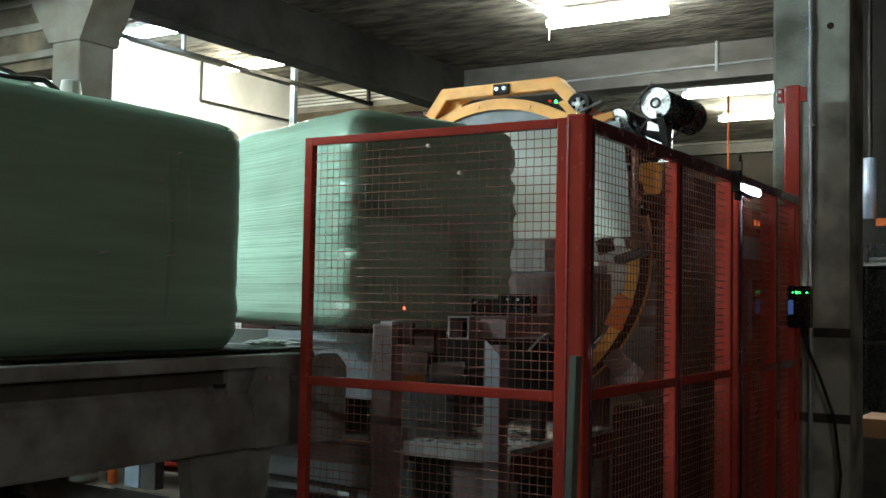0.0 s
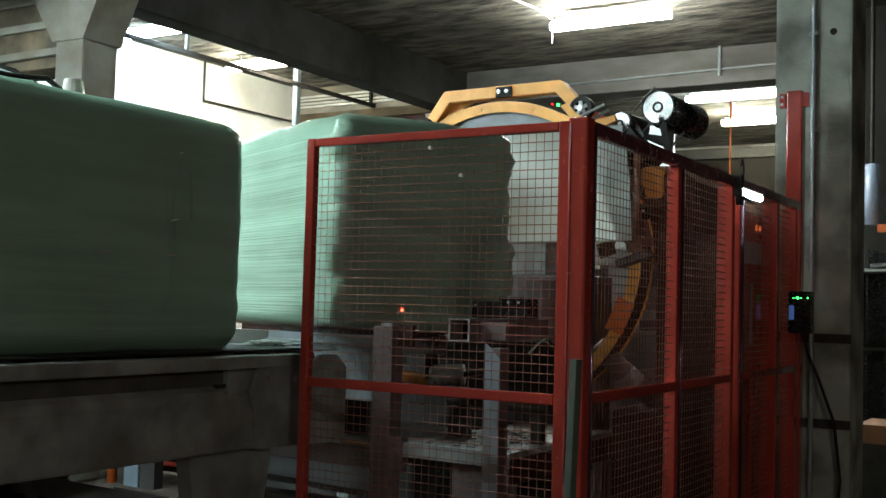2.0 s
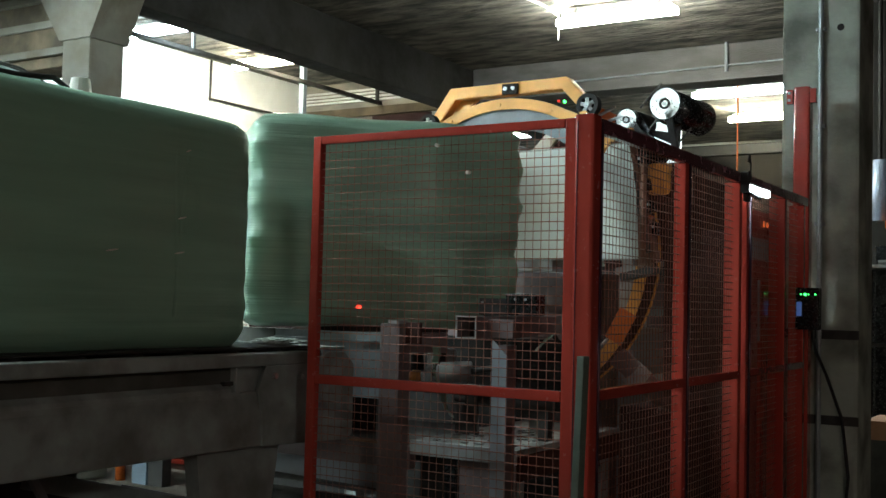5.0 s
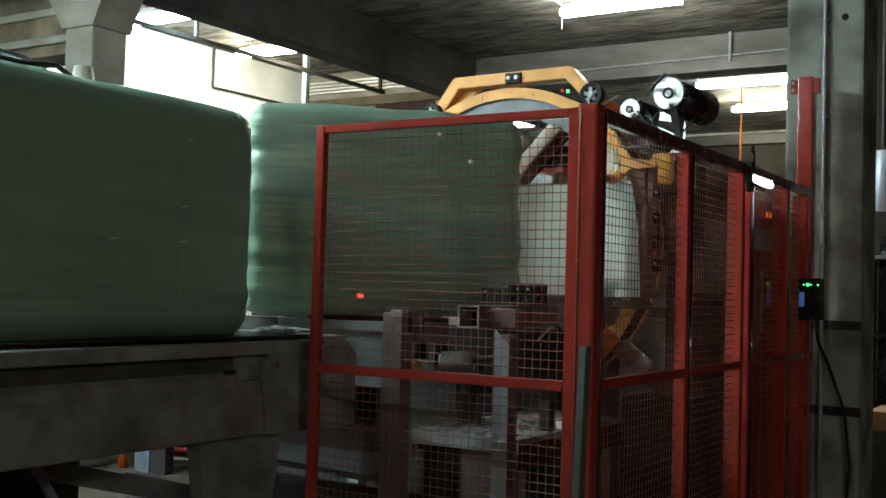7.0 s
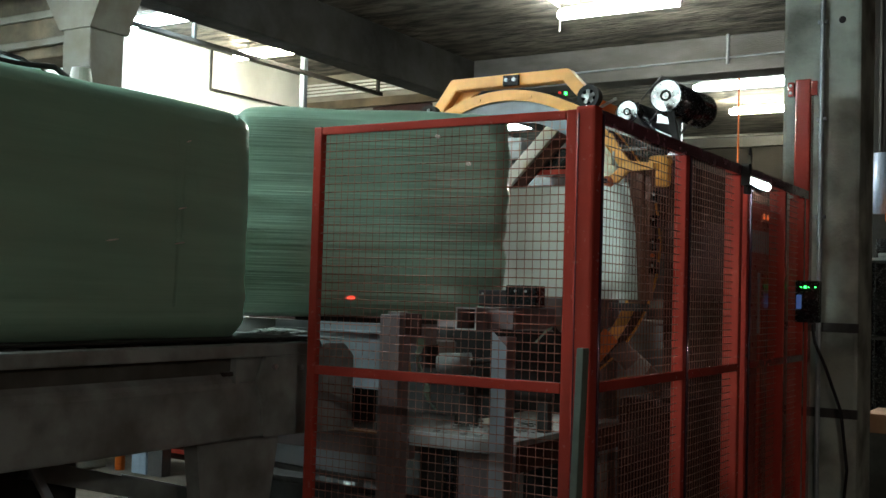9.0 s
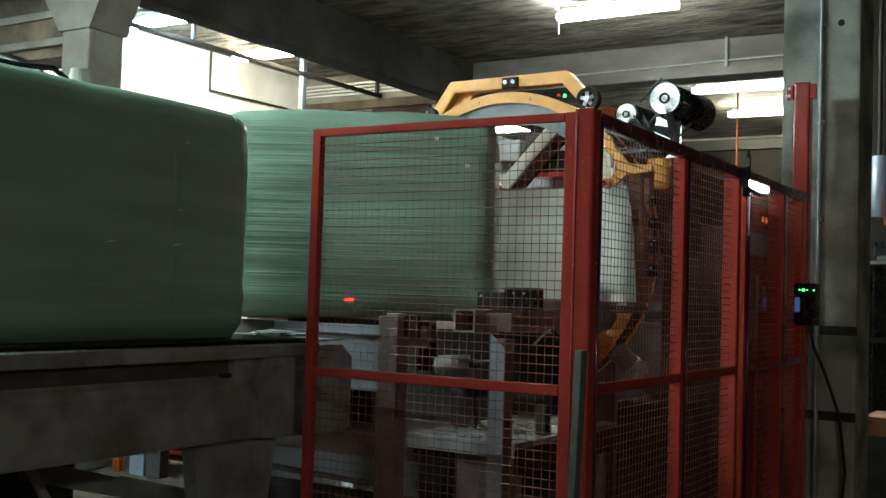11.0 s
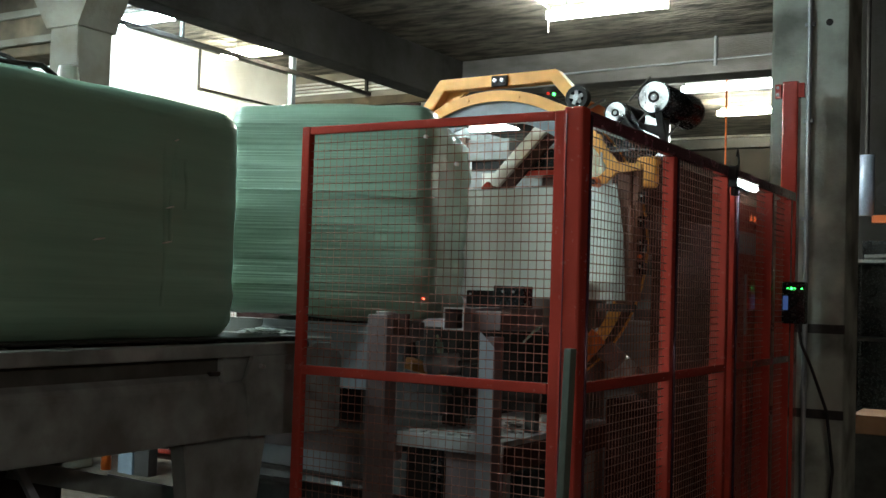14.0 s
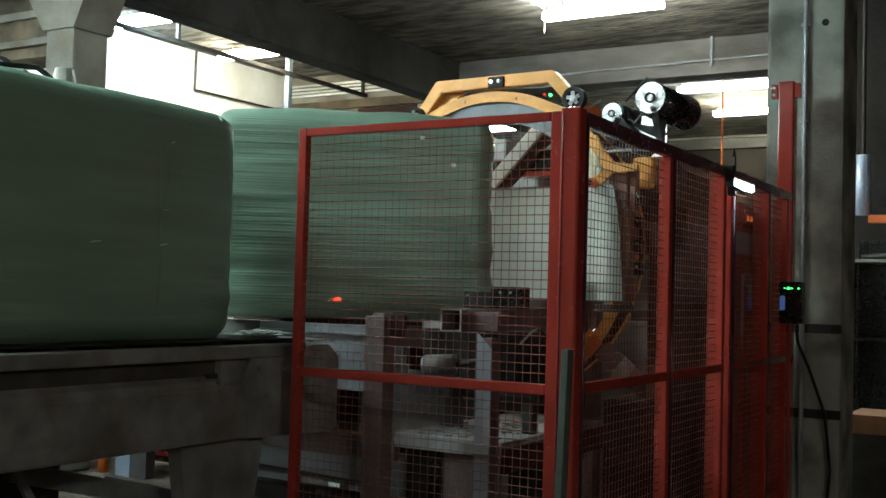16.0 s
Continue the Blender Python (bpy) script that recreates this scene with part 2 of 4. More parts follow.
def part(name, bm, mat, parent, label="", smooth=False):
    ob = new(name, mesh_of(name, bm, mat, smooth))
    ob.parent = parent
    if label:
        tagged(ob, label)
    return ob


def thing(name, label, category, at=(0, 0, 0), group="", kind=""):
    ob = new(name)
    ob.empty_display_size = 0.1
    ob.location = at
    return tagged(ob, label, category, group, kind)


def solid(name, bm, mat, label, category, group="", kind="", smooth=False):
    return tagged(new(name, mesh_of(name, bm, mat, smooth)), label, category, group, kind)


def fresh():
    return bmesh.new()


def one(fn, *a, **k):
    bm = fresh()
    fn(bm, *a, **k)
    return bm


def rounded_block(size, r, cuts, lump, seed, ripple=0.0, dome=0.018):
    """A wrapped bale: a block with rounded edges, slack and lumps, and rippled film laps at its corners."""
    bm = fresh()
    bmesh.ops.create_cube(bm, size=2.0)
    bmesh.ops.subdivide_edges(bm, edges=bm.edges[:], cuts=cuts, use_grid_fill=True)
    hx, hy, hz = size[0] / 2, size[1] / 2, size[2] / 2
    for v in bm.verts:
        # crowd the grid towards the edges
        q = Vector([math.copysign(abs(c) ** 0.75, c) for c in v.co])
        p = Vector((q.x * hx, q.y * hy, q.z * hz))
        inner = Vector((max(-hx + r, min(hx - r, p.x)), max(-hy + r, min(hy - r, p.y)), max(-hz + r, min(hz - r, p.z))))
        d = p - inner
        n = d.normalized() if d.length > 1e-6 else Vector((0, 0, 1))
        p = inner + n * r
        k = noise.noise(Vector((p.x * 1.7 + seed, p.y * 1.7, p.z * 1.7))) * lump
        k += noise.noise(Vector((p.x * 4 + seed, p.y * 4 + 7, p.z * 5))) * lump * 0.35
        corner = abs(q.x * q.y)
        k += ripple * corner ** 6 * noise.noise(Vector((seed, math.copysign(3, q.x) + math.copysign(5, q.y), p.z * 13)))
        bulge = dome * (1 - q.x ** 2) * (1 - q.y ** 2)
        if abs(n.z) > 0.7:
            p.z += math.copysign(bulge, n.z) if n.z > 0 else 0.0
        v.co = p + n * k
    return bm
# ---------------------------------------------------------------- the hall
def structure(name, bm, mat, label, category):
    return solid(name, bm, mat, label, category, kind="structure")


WX, EX, SY, NY, CZ = -10.4, 9.0, -7.0, 20.5, 4.78
structure("floor", one(box, (WX, SY, -0.2), (EX, NY, 0.0), 0), M_FLOOR, "worn grey concrete factory floor", "floor")
structure("ceiling", one(box, (WX - 0.3, SY - 0.3, CZ), (EX + 0.3, NY + 0.3, CZ + 0.3), 0), M_CEILING, "dark rough sprayed concrete ceiling", "ceiling")
structure("wall_west", one(box, (WX - 0.3, SY - 0.3, 0), (WX, NY + 0.3, CZ), 0), M_WALL, "whitewashed wall with grey stains", "wall")
# east and south walls are unseen; their colour shapes the bounce light
structure("wall_east", one(box, (EX, SY - 0.3, 0), (EX + 0.3, NY + 0.3, CZ), 0), M_BOUNCEWALL, "unseen red-brown wall that tints the bounce light", "wall")
structure("wall_south", one(box, (WX, SY - 0.3, 0), (EX, SY, CZ), 0), M_BOUNCEWALL, "unseen red-brown wall that tints the bounce light", "wall")
structure("wall_north", one(box, (WX, NY, 0), (EX, NY + 0.3, CZ), 0), M_BACKWALL, "stained grey block wall with ledges", "wall")

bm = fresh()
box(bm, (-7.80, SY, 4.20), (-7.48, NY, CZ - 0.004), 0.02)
structure("beam_1", bm, M_NEARBLACK, "near-black concrete ceiling beam over the conveyor", "beam")
bm = fresh()
box(bm, (-7.475, 12.75, 4.33), (EX - 0.004, 13.15, CZ - 0.004), 0.02)
structure("beam_2", bm, M_BEAMDARK, "grey concrete cross beam with a thin conduit", "beam")
bm = fresh()
box(bm, (WX + 0.004, 12.75, 3.92), (-7.82, 13.0, CZ - 0.004), 0.02)
structure("beam_3", bm, M_BEAM, "pale concrete cross beam above a side opening", "beam")
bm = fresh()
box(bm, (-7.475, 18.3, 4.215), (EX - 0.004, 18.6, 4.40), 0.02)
structure("beam_4", bm, M_NEARBLACK, "pale concrete ledge beam on the far side", "beam")
# added sheet that keeps the space below the far beam dark
structure("panel_2", one(box, (-7.4, 18.36, 3.2), (-1.9, 18.40, 4.21), 0.004), M_VOID, "black sheet standing for the dark void below the far beam", "panel")
for z in (4.47, 4.52, 4.57, 4.62):
    structure("trim", one(box, (WX + 0.01, 12.70, z), (-7.85, 12.745, z + 0.025), 0.004), M_WALL, "thin ledge along a concrete beam", "trim")


def column(name, x0, x1, y0, y1, cap, label):
    bm = fresh()
    box(bm, (x0, y0, 0), (x1, y1, CZ - 0.005), 0.025)
    if cap:
        a = [(x0 - 0.30, y0 - 0.02, 4.19), (x1 + 0.22, y0 - 0.02, 4.19), (x1 + 0.02, y0 - 0.02, 3.78), (x0 - 0.02, y0 - 0.02, 3.78)]
        lo = [bm.verts.new(p) for p in a]
        hi = [bm.verts.new((p[0], y1 + 0.02, p[2])) for p in a]
        bm.faces.new(lo), bm.faces.new(hi[::-1])
        for i in range(4):
            bm.faces.new((lo[i], lo[(i + 1) % 4], hi[(i + 1) % 4], hi[i]))
    return structure(name, bm, M_PLASTER if cap else M_CONCRETE, label, "column")


bm = fresh()
box(bm, (WX + 0.004, 6.42, 3.62), (-7.82, 6.80, CZ - 0.004), 0.02)
structure("beam_5", bm, M_BROWNED, "brown stained concrete beam beside the column", "beam")
bm = fresh()
box(bm, (WX + 0.004, 5.2, 4.30), (-7.82, 5.45, CZ - 0.004), 0.02)
structure("beam_6", bm, M_BROWNED, "brown stained concrete beam near the lamps", "beam")
for z, deep in ((3.72, 0.05), (3.98, 0.03), (4.22, 0.06), (4.48, 0.04)):
    structure("trim", one(box, (WX + 0.01, 6.42 - deep, z), (-7.84, 6.418, z + 0.07), 0.01), M_PLASTER, "stained ledge along the brown beam", "trim")
column("column_1", -7.80, -7.45, 6.23, 6.61, True, "flared concrete column under the ceiling beam")
column("column_2", -2.07, -1.528, 8.0, 8.50, False, "tall painted concrete column beside the fence")
column("column_3", -7.60, -7.10, 16.4, 16.9, False, "far concrete column in the back bay")


structure("beam_7", one(box, (WX + 0.004, 12.69, 4.25), (-7.85, 12.748, 4.375), 0.006), M_BROWNED, "dark brown beam on the side bay's wall", "beam")
# flat dark panel in place of a shaded opening
structure("panel_1", one(box, (-9.12, 12.72, 3.98), (-8.12, 12.746, 4.24), 0.004), M_SHADE, "dark panel standing for the opening below the brown beam", "panel")


# ---------------------------------------------------------------- lamps
def ceiling_lamp(x0, x1, y, z, tube_mat, label, hang=0.13):
    lamp = thing("ceiling_lamp", label, "lamp", ((x0 + x1) / 2, y, z), "fluorescent ceiling lamps")
    h = (x1 - x0) / 2
    part("housing", one(box, (-h + 0.04, -0.06, 0.045), (h - 0.04, 0.06, 0.095), 0.008), M_WHITE, lamp, "white sheet metal housing")
    outline = [(-0.075, 0.044), (-0.065, 0.0), (-0.035, -0.028), (0.035, -0.028), (0.065, 0.0), (0.075, 0.044)]
    part("diffuser", one(plate, outline, 2 * h, Matrix(((0, 0, 1, 0), (1, 0, 0, 0), (0, 1, 0, 0), (0, 0, 0, 1)))), tube_mat, lamp, "glowing wraparound diffuser")
    for s in (-1, 1):
        part("end_cap", one(box, (s * (h + 0.008) - 0.007, -0.07, -0.025), (s * (h + 0.008) + 0.007, 0.07, 0.043), 0.003), tube_mat, lamp)
        part("hanger", one(rod, (s * h * 0.7, 0, 0.095), (s * h * 0.7, 0, CZ - z - 0.004), 0.006, 6), M_GALV, lamp)
    return lamp


COOL, WARM = "cool white wraparound fluorescent lamp hung from the ceiling", "warm white wraparound fluorescent lamp hung from the ceiling"
ceiling_lamp(-5.08, -3.80, 10.5, 4.6, M_TUBE_GREEN, WARM)
ceiling_lamp(-9.87, -8.75, 8.76, 4.6, M_TUBE_COOL_OLD, COOL)
ceiling_lamp(-9.83, -8.64, 10.63, 4.6, M_TUBE_WARM_OLD, WARM)
ceiling_lamp(-5.11, -3.83, 15.0, 4.6, M_TUBE_COOL, COOL)
ceiling_lamp(-5.23, -3.95, 17.1, 4.6, M_TUBE_WARM, WARM)
ceiling_lamp(-9.62, -8.60, 16.83, 4.53, M_TUBE_COOL, COOL)
for y in (2.6, 0.3):
    ceiling_lamp(-9.80, -8.60, y, 4.6, M_TUBE_COOL, COOL)
ceiling_lamp(-6.60, -5.40, 3.3, 4.6, M_TUBE_COOL, COOL)
ceiling_lamp(-5.60, -4.40, -0.2, 4.6, M_TUBE_DIM, "dim cool white fluorescent lamp hung from the ceiling")
ceiling_lamp(-7.60, -6.40, 0.9, 4.6, M_TUBE_MID, COOL)
# added fill lamp out of view, lights the faces turned east
ceiling_lamp(5.6, 6.8, -4.6, 4.6, M_TUBE_FILL, "unseen warm fill lamp added in the south-east")

# conduits, drop pole and cables under the ceiling
solid("drop_pole", one(bar, (-9.285, 11.34, 0.0), (-9.285, 11.34, CZ - 0.005), 0.075, 0.075, 0.004, (0, 1, 0)), M_BLUEDARK, "blue-grey square pole from floor to ceiling", "pole")
bm = fresh()
bar(bm, (-9.0, 7.4, 4.39), (-9.0, 12.74, 4.42), 0.06, 0.05)
for y in (7.45, 9.0, 12.66):
    bar(bm, (-9.0, y, 4.42), (-9.0, y, CZ - 0.004), 0.04, 0.04, 0.003, (0, 1, 0))
solid("cable_rail", bm, M_BLACK, "dark steel cable rail hung under the ceiling", "rail")
bm = fresh()
pipe(bm, [(WX + 0.03, 10.72, CZ - 0.005), (WX + 0.03, 10.72, 4.25), (WX + 0.03, 12.74, 4.26)], 0.016)
solid("wall_conduit", bm, M_DARKSTEEL, "dark conduit bent along the white wall", "conduit")
bm = fresh()
pipe(bm, [(-6.2, 12.72, 4.47), (-2.1, 12.72, 4.52)], 0.012)
rod(bm, (-3.95, 12.71, 4.42), (-3.95, 12.71, CZ - 0.003), 0.02)
solid("beam_conduit", bm, M_GALV, "thin galvanised conduit along the cross beam", "conduit")
bm = fresh()
pipe(bm, [(-5.4, 8.6, 4.765), (-5.12, 10.2, 4.74), (-5.07, 10.42, 4.69)], 0.013)
pipe(bm, [(-5.07, 10.44, 4.69), (-5.07, 10.44, 4.42)], 0.006)
solid("lamp_cable", bm, M_WHITE, "white cable running along the ceiling to a lamp", "cable")
solid("hanging_rod", one(rod, (-4.25, 14.2, 2.6), (-4.25, 14.2, CZ - 0.004), 0.012), M_ORANGE, "thin orange rod hanging from the ceiling", "rod")


# ---------------------------------------------------------------- safety fence
FY, FX = 4.0, -1.80            # front panel line, side panel line
TOP, MID, LOW = 2.333, 1.234, 0.14
PITCH = 0.0372


def wires(bm, origin, along, length, z0, z1):
    """Crossing welded wires of a fence panel."""
    o, a = Vector(origin), Vector(along)
    n = max(1, round(length / PITCH))
    for i in range(1, n):
        p = o + a * (length * i / n)
        rod(bm, (p.x, p.y, z0), (p.x, p.y, z1), 0.0015, 4)
    side = Vector((a.y, -a.x, 0)) * 0.003
    k = max(1, round((z1 - z0) / PITCH))
    for j in range(1, k):
        z = z0 + (z1 - z0) * j / k
        rod(bm, o + side + Vector((0, 0, z)), o + side + a * length + Vector((0, 0, z)), 0.0019, 4)


def safety_fence(name, label, p0, along, length, stiles, rails, mesh_spans):
    f = thing(name, label, "safety fence", (p0[0], p0[1], 0), "red machine fence")
    a = Vector(along)
    for s, w, deep, top in stiles:
        p = a * s
        part("post", one(box, (-w / 2, -0.02, 0), (w / 2, deep - 0.02, top), 0.006,
                         Matrix.Translation((p.x, p.y, 0)) @ Matrix.Rotation(math.atan2(a.y, a.x), 4, "Z")), M_RED, f)
    for s0, s1, z, h in rails:
        # the long top rail gets its shade from the darker red
        part("rail", one(bar, a * s0 + Vector((0, 0, z)), a * s1 + Vector((0, 0, z)), 0.04, h, 0.006), M_DARKRED if s1 > 3.0 else M_RED, f, "top rail in a darker, shaded red" if s1 > 3.0 else "")
    for s0, s1, z0, z1 in mesh_spans:
        ob = part("wire_panel", one(wires, a * s0, along, s1 - s0, z0, z1), M_WIRE, f, "welded red wire mesh")
        tagged(ob, kind="stuff")
    return f


safety_fence("front_fence", "red tubular fence panel with welded wire mesh", (-3.163, FY), (1, 0, 0), 1.32,
             [(0.0, 0.045, 0.04, TOP + 0.02), (1.295, 0.05, 0.04, TOP + 0.02)],
             [(0.024, 1.268, TOP, 0.038), (0.024, 1.268, MID - 0.005, 0.044), (0.024, 1.268, LOW, 0.04)],
             [(0.022, 1.27, MID + 0.02, TOP - 0.02), (0.022, 1.27, LOW + 0.02, MID - 0.03)])
for x, z in ((-2.355, 2.152), (-2.515, 2.278)):
    solid("wire_clip", one(rod, (x, FY - 0.012, z), (x, FY + 0.006, z), 0.008, 10), M_WHITE, "small white clip on the wire mesh", "clip", "white mesh clips")
corner = thing("fence_corner_post", "thick glossy red corner post of the fence", "post", (-1.80, FY, 0), "red machine fence")
part("shaft", one(box, (-0.043, -0.04, 0.01), (0.043, 0.04, TOP + 0.03), 0.012), M_RED, corner)
part("foot_plate", one(box, (-0.08, -0.08, 0.0), (0.08, 0.08, 0.012), 0.003), M_RED, corner)
# added rod: catches the lamps as the corner's thin highlight
part("corner_highlight", one(rod, (0.046, 0.034, 0.02), (0.046, 0.034, TOP), 0.007, 12), M_EDGE_GLINT, corner, "glossy rod added for the post's edge highlight", True)
part("front_seam", one(rod, (-0.028, -0.041, 0.02), (-0.028, -0.041, TOP), 0.003, 8), M_DARKRED, corner)
side = safety_fence("side_fence", "long red tubular fence with mesh and a sheet metal gate", (FX, FY + 0.045), (0, 1, 0), 3.6,
                    [(1.09, 0.05, 0.06, TOP - 0.03), (1.99, 0.05, 0.09, TOP - 0.03), (2.13, 0.045, 0.04, TOP - 0.03), (2.96, 0.05, 0.10, TOP - 0.03), (3.45, 0.05, 0.10, TOP - 0.03)],
                    [(0.0, 3.56, TOP, 0.06), (0.0, 1.09, MID, 0.045), (1.15, 1.99, MID, 0.045), (2.19, 2.96, MID, 0.045), (3.02, 3.45, MID, 0.045)],
                    [(0.0, 1.035, MID + 0.02, TOP - 0.03), (0.0, 1.035, 0.1, MID - 0.022), (1.11, 1.90, MID + 0.02, TOP - 0.03), (1.11, 1.90, 0.1, MID - 0.022),
                     (2.145, 2.83, MID + 0.022, TOP - 0.03), (2.145, 2.83, 0.1, MID - 0.024), (3.01, 3.335, MID + 0.022, TOP - 0.03), (3.01, 3.335, 0.1, MID - 0.024)])
# added rods, one per post edge, to give its upright highlight
for y in (1.115, 2.16):
    part("edge_highlight", one(rod, (0.024, y, 0.02), (0.024, y, TOP - 0.035), 0.008, 12), M_EDGE_GLINT, side, "glossy rod added for the post's edge highlight", True)
latch = part("latch", one(box, (0.024, 2.00, 2.20), (0.05, 2.045, 2.37), 0.006), M_BLACK, side, "black gate latch with a handle")
part("latch_bolt", one(rod, (0.05, 1.98, 2.25), (0.05, 2.24, 2.235), 0.014, 8), M_BLACKGLOSS, latch)
bm = fresh()
pipe(bm, [(0.047, 2.02, 2.42), (0.05, 2.03, 2.46), (0.05, 2.06, 2.42), (0.05, 2.055, 2.2)], 0.006, 6)
part("cable_loop", bm, M_BLACK, latch)

# glowing tube added for the bright streak along the glossy rail
gl = thing("gate_streak", "short glowing tube added for the bright streak on the gate rail", "lamp", (-1.755, 6.25, 2.275))
part("tube", one(rod, (0, -0.22, 0.0), (0, 0.22, 0.0), 0.02, 12), M_GATE_STREAK, gl, "glowing cool tube", True)
part("reflector", one(box, (-0.028, -0.21, 0.018), (0.026, 0.21, 0.028), 0.003), M_WHITE, gl)
part("clip", one(box, (-0.028, -0.235, -0.03), (0.02, -0.205, 0.09), 0.004), M_BLACK, gl)
gate_post = thing("tall_red_post", "tall glossy red square post at the gate", "post", (-1.85, 7.72, 0))
part("shaft", one(box, (-0.055, -0.055, 0), (0.055, 0.055, 3.15), 0.014), M_RED, gate_post)
part("flange", one(box, (-0.10, -0.062, 3.03), (-0.057, -0.02, 3.13), 0.004), M_RED, gate_post)
part("flange", one(box, (0.057, -0.062, 3.03), (0.10, -0.02, 3.13), 0.004), M_RED, gate_post)
for z in (3.055, 3.105):
    part("bolt", one(rod, (-0.08, -0.063, z), (-0.08, -0.075, z), 0.010, 8), M_STEEL, gate_post)

# sheet panels seen through the gate, with a grey window plate
panel = thing("sheet_screen", "red sheet metal gate panel with a grey plate", "panel", (-1.93, 6.13, 0))
part("sheet", one(box, (0, 0.10, 0.05), (0.012, 1.07, 2.22), 0.003), M_REDPANEL, panel)
part("plate", one(box, (0.014, 0.474, 1.905), (0.022, 0.96, 2.045), 0.003), M_BLUEGREY, panel, "grey notice plate")
part("edge_strip", one(box, (0.013, 0.73, 1.40), (0.03, 0.745, 1.78), 0.003), M_GALV, panel)
part("lower_panel", one(box, (0.013, 0.75, 0.05), (0.03, 1.06, 1.775), 0.004), M_RED, panel, "glossy red lower panel")
for y0, y1, z0, z1 in ((0.85, 0.865, 2.125, 2.16), (0.93, 0.945, 2.125, 2.16), (0.945, 0.985, 2.138, 2.146), (0.985, 1.0, 2.125, 2.16)):
    part("indicator_bar", one(box, (0.013, y0, z0), (0.02, y1, z1), 0.002), M_LED_ORANGE, panel, "glowing orange indicator bar")

bar_ob = solid("leaning_bar", one(bar, (-1.792, 3.885, 0.0), (-1.762, 3.905, 1.40), 0.055, 0.030, 0.004, (1, 0, 0)), M_GREENBAR, "pale green flat bar leaning on the corner post", "bar")

# control box and pipes on the big column
cb = thing("control_box", "small black control box with green lights", "control box", (-1.757, 7.48, 1.63))
part("case", one(box, (-0.065, -0.05, -0.16), (0.085, 0.05, 0.12), 0.01), M_BLACKGLOSS, cb)
part("bracket", one(box, (-0.04, 0.051, -0.10), (0.02, 0.184, 0.06), 0.004), M_DARKSTEEL, cb)
part("display", one(box, (-0.056, -0.056, -0.07), (-0.022, -0.051, 0.024), 0.002), M_SCREEN, cb, "faint blue display")
for dx, r in ((-0.026, 0.004), (0.0, 0.009), (0.022, 0.004), (0.066, 0.005)):
    part("indicator", one(rod, (dx, -0.058, 0.075), (dx, -0.05, 0.075), r, 12), M_LED_GREEN, cb, "glowing green indicator")
bm = fresh()
pipe(bm, [(-1.79, 7.975, 0.0), (-1.79, 7.975, CZ - 0.005)], 0.018, 10)
solid("column_conduit", bm, M_GALV, "galvanised conduit up the concrete column", "conduit")
bm = fresh()
pipe(bm, [(-1.83, 7.95, 1.45), (-1.80, 7.92, 1.32), (-1.72, 7.9, 1.15), (-1.62, 7.93, 0.85), (-1.58, 7.95, 0.45), (-1.62, 7.96, 0.01)], 0.011)
solid("slack_cable", bm, M_BLACK, "black cable hanging slack down the column", "cable")
for z in (2.2, 2.9, 3.6, 4.3):
    solid("conduit_clip", one(box, (-1.825, 7.962, z), (-1.755, 7.999, z + 0.025), 0.003), M_GALV, "galvanised clip holding the conduit", "clip", "conduit clips")
solid("anchor_hole", one(rod, (-1.66, 7.994, 3.62), (-1.66, 7.999, 3.62), 0.025, 14), M_BLACK, "dark anchor plug in the column", "plug")
for z in (1.40, 0.80):
    solid("column_strap", one(box, (-2.08, 7.985, z), (-1.522, 7.998, z + 0.065), 0.003), M_DARKSTEEL, "dark steel strap round the concrete column", "strap")


# ---------------------------------------------------------------- outfeed conveyor and its bale
cv = thing("outfeed_conveyor", "grey painted steel conveyor under the wrapped bale", "conveyor", (-4.1, 1.0, 0))
for s in (1, -1):
    x = 0.65 * s
    part("side_frame", one(box, (x - 0.03, 0.0, 0.90), (x + 0.03, 3.02, 1.16), 0.012), M_MACHINE, cv)
    part("top_flange", one(box, (x - 0.05, 0.0, 1.275), (x + 0.05, 3.31, 1.335), 0.008), M_MACHINE, cv)
    # darker than the frame: shade under the flange is in the colour
    part("web_plate", one(box, (x - 0.022, 0.0, 1.16), (x - 0.006, 3.0, 1.275), 0), M_RECESS, cv, "recessed web with the shade in its colour")
    lip = [(x - 0.004 * s, 1.161), (x - 0.004 * s, 1.200), (x + 0.022 * s, 1.178), (x + 0.036 * s, 1.138), (x + 0.036 * s, 1.132), (x + 0.032 * s, 1.161)]
    part("sloped_lip", one(plate, lip, 2.74, Matrix(((1, 0, 0, 0), (0, 0, -1, 1.372), (0, 1, 0, 0), (0, 0, 0, 1)))), M_MACHINE, cv)
    part("end_bracket", one(box, (x - 0.03, 2.765, 1.15), (x + 0.03, 2.79, 1.275), 0.004), M_MACHINE, cv)
    part("end_web", one(box, (x - 0.03, 2.80, 1.155), (x + 0.012, 2.96, 1.274), 0.004), M_MACHINE, cv)
    part("hook", one(bar, (x, 2.70, 1.20), (x, 2.764, 1.20), 0.03, 0.02), M_DARKSTEEL, cv)
    outline = [(2.95, 0.90), (3.60, 0.875), (3.645, 0.90), (3.645, 1.255), (3.625, 1.275), (3.565, 1.32), (3.545, 1.326), (3.425, 1.328), (3.405, 1.32), (3.345, 1.275), (2.95, 1.274), (2.90, 1.16), (2.935, 1.05)]
    part("end_plate", one(plate, outline, 0.02, Matrix(((0, 0, 1, x + 0.035 * s), (1, 0, 0, 0), (0, 1, 0, 0), (0, 0, 0, 1)))), M_MACHINE, cv)
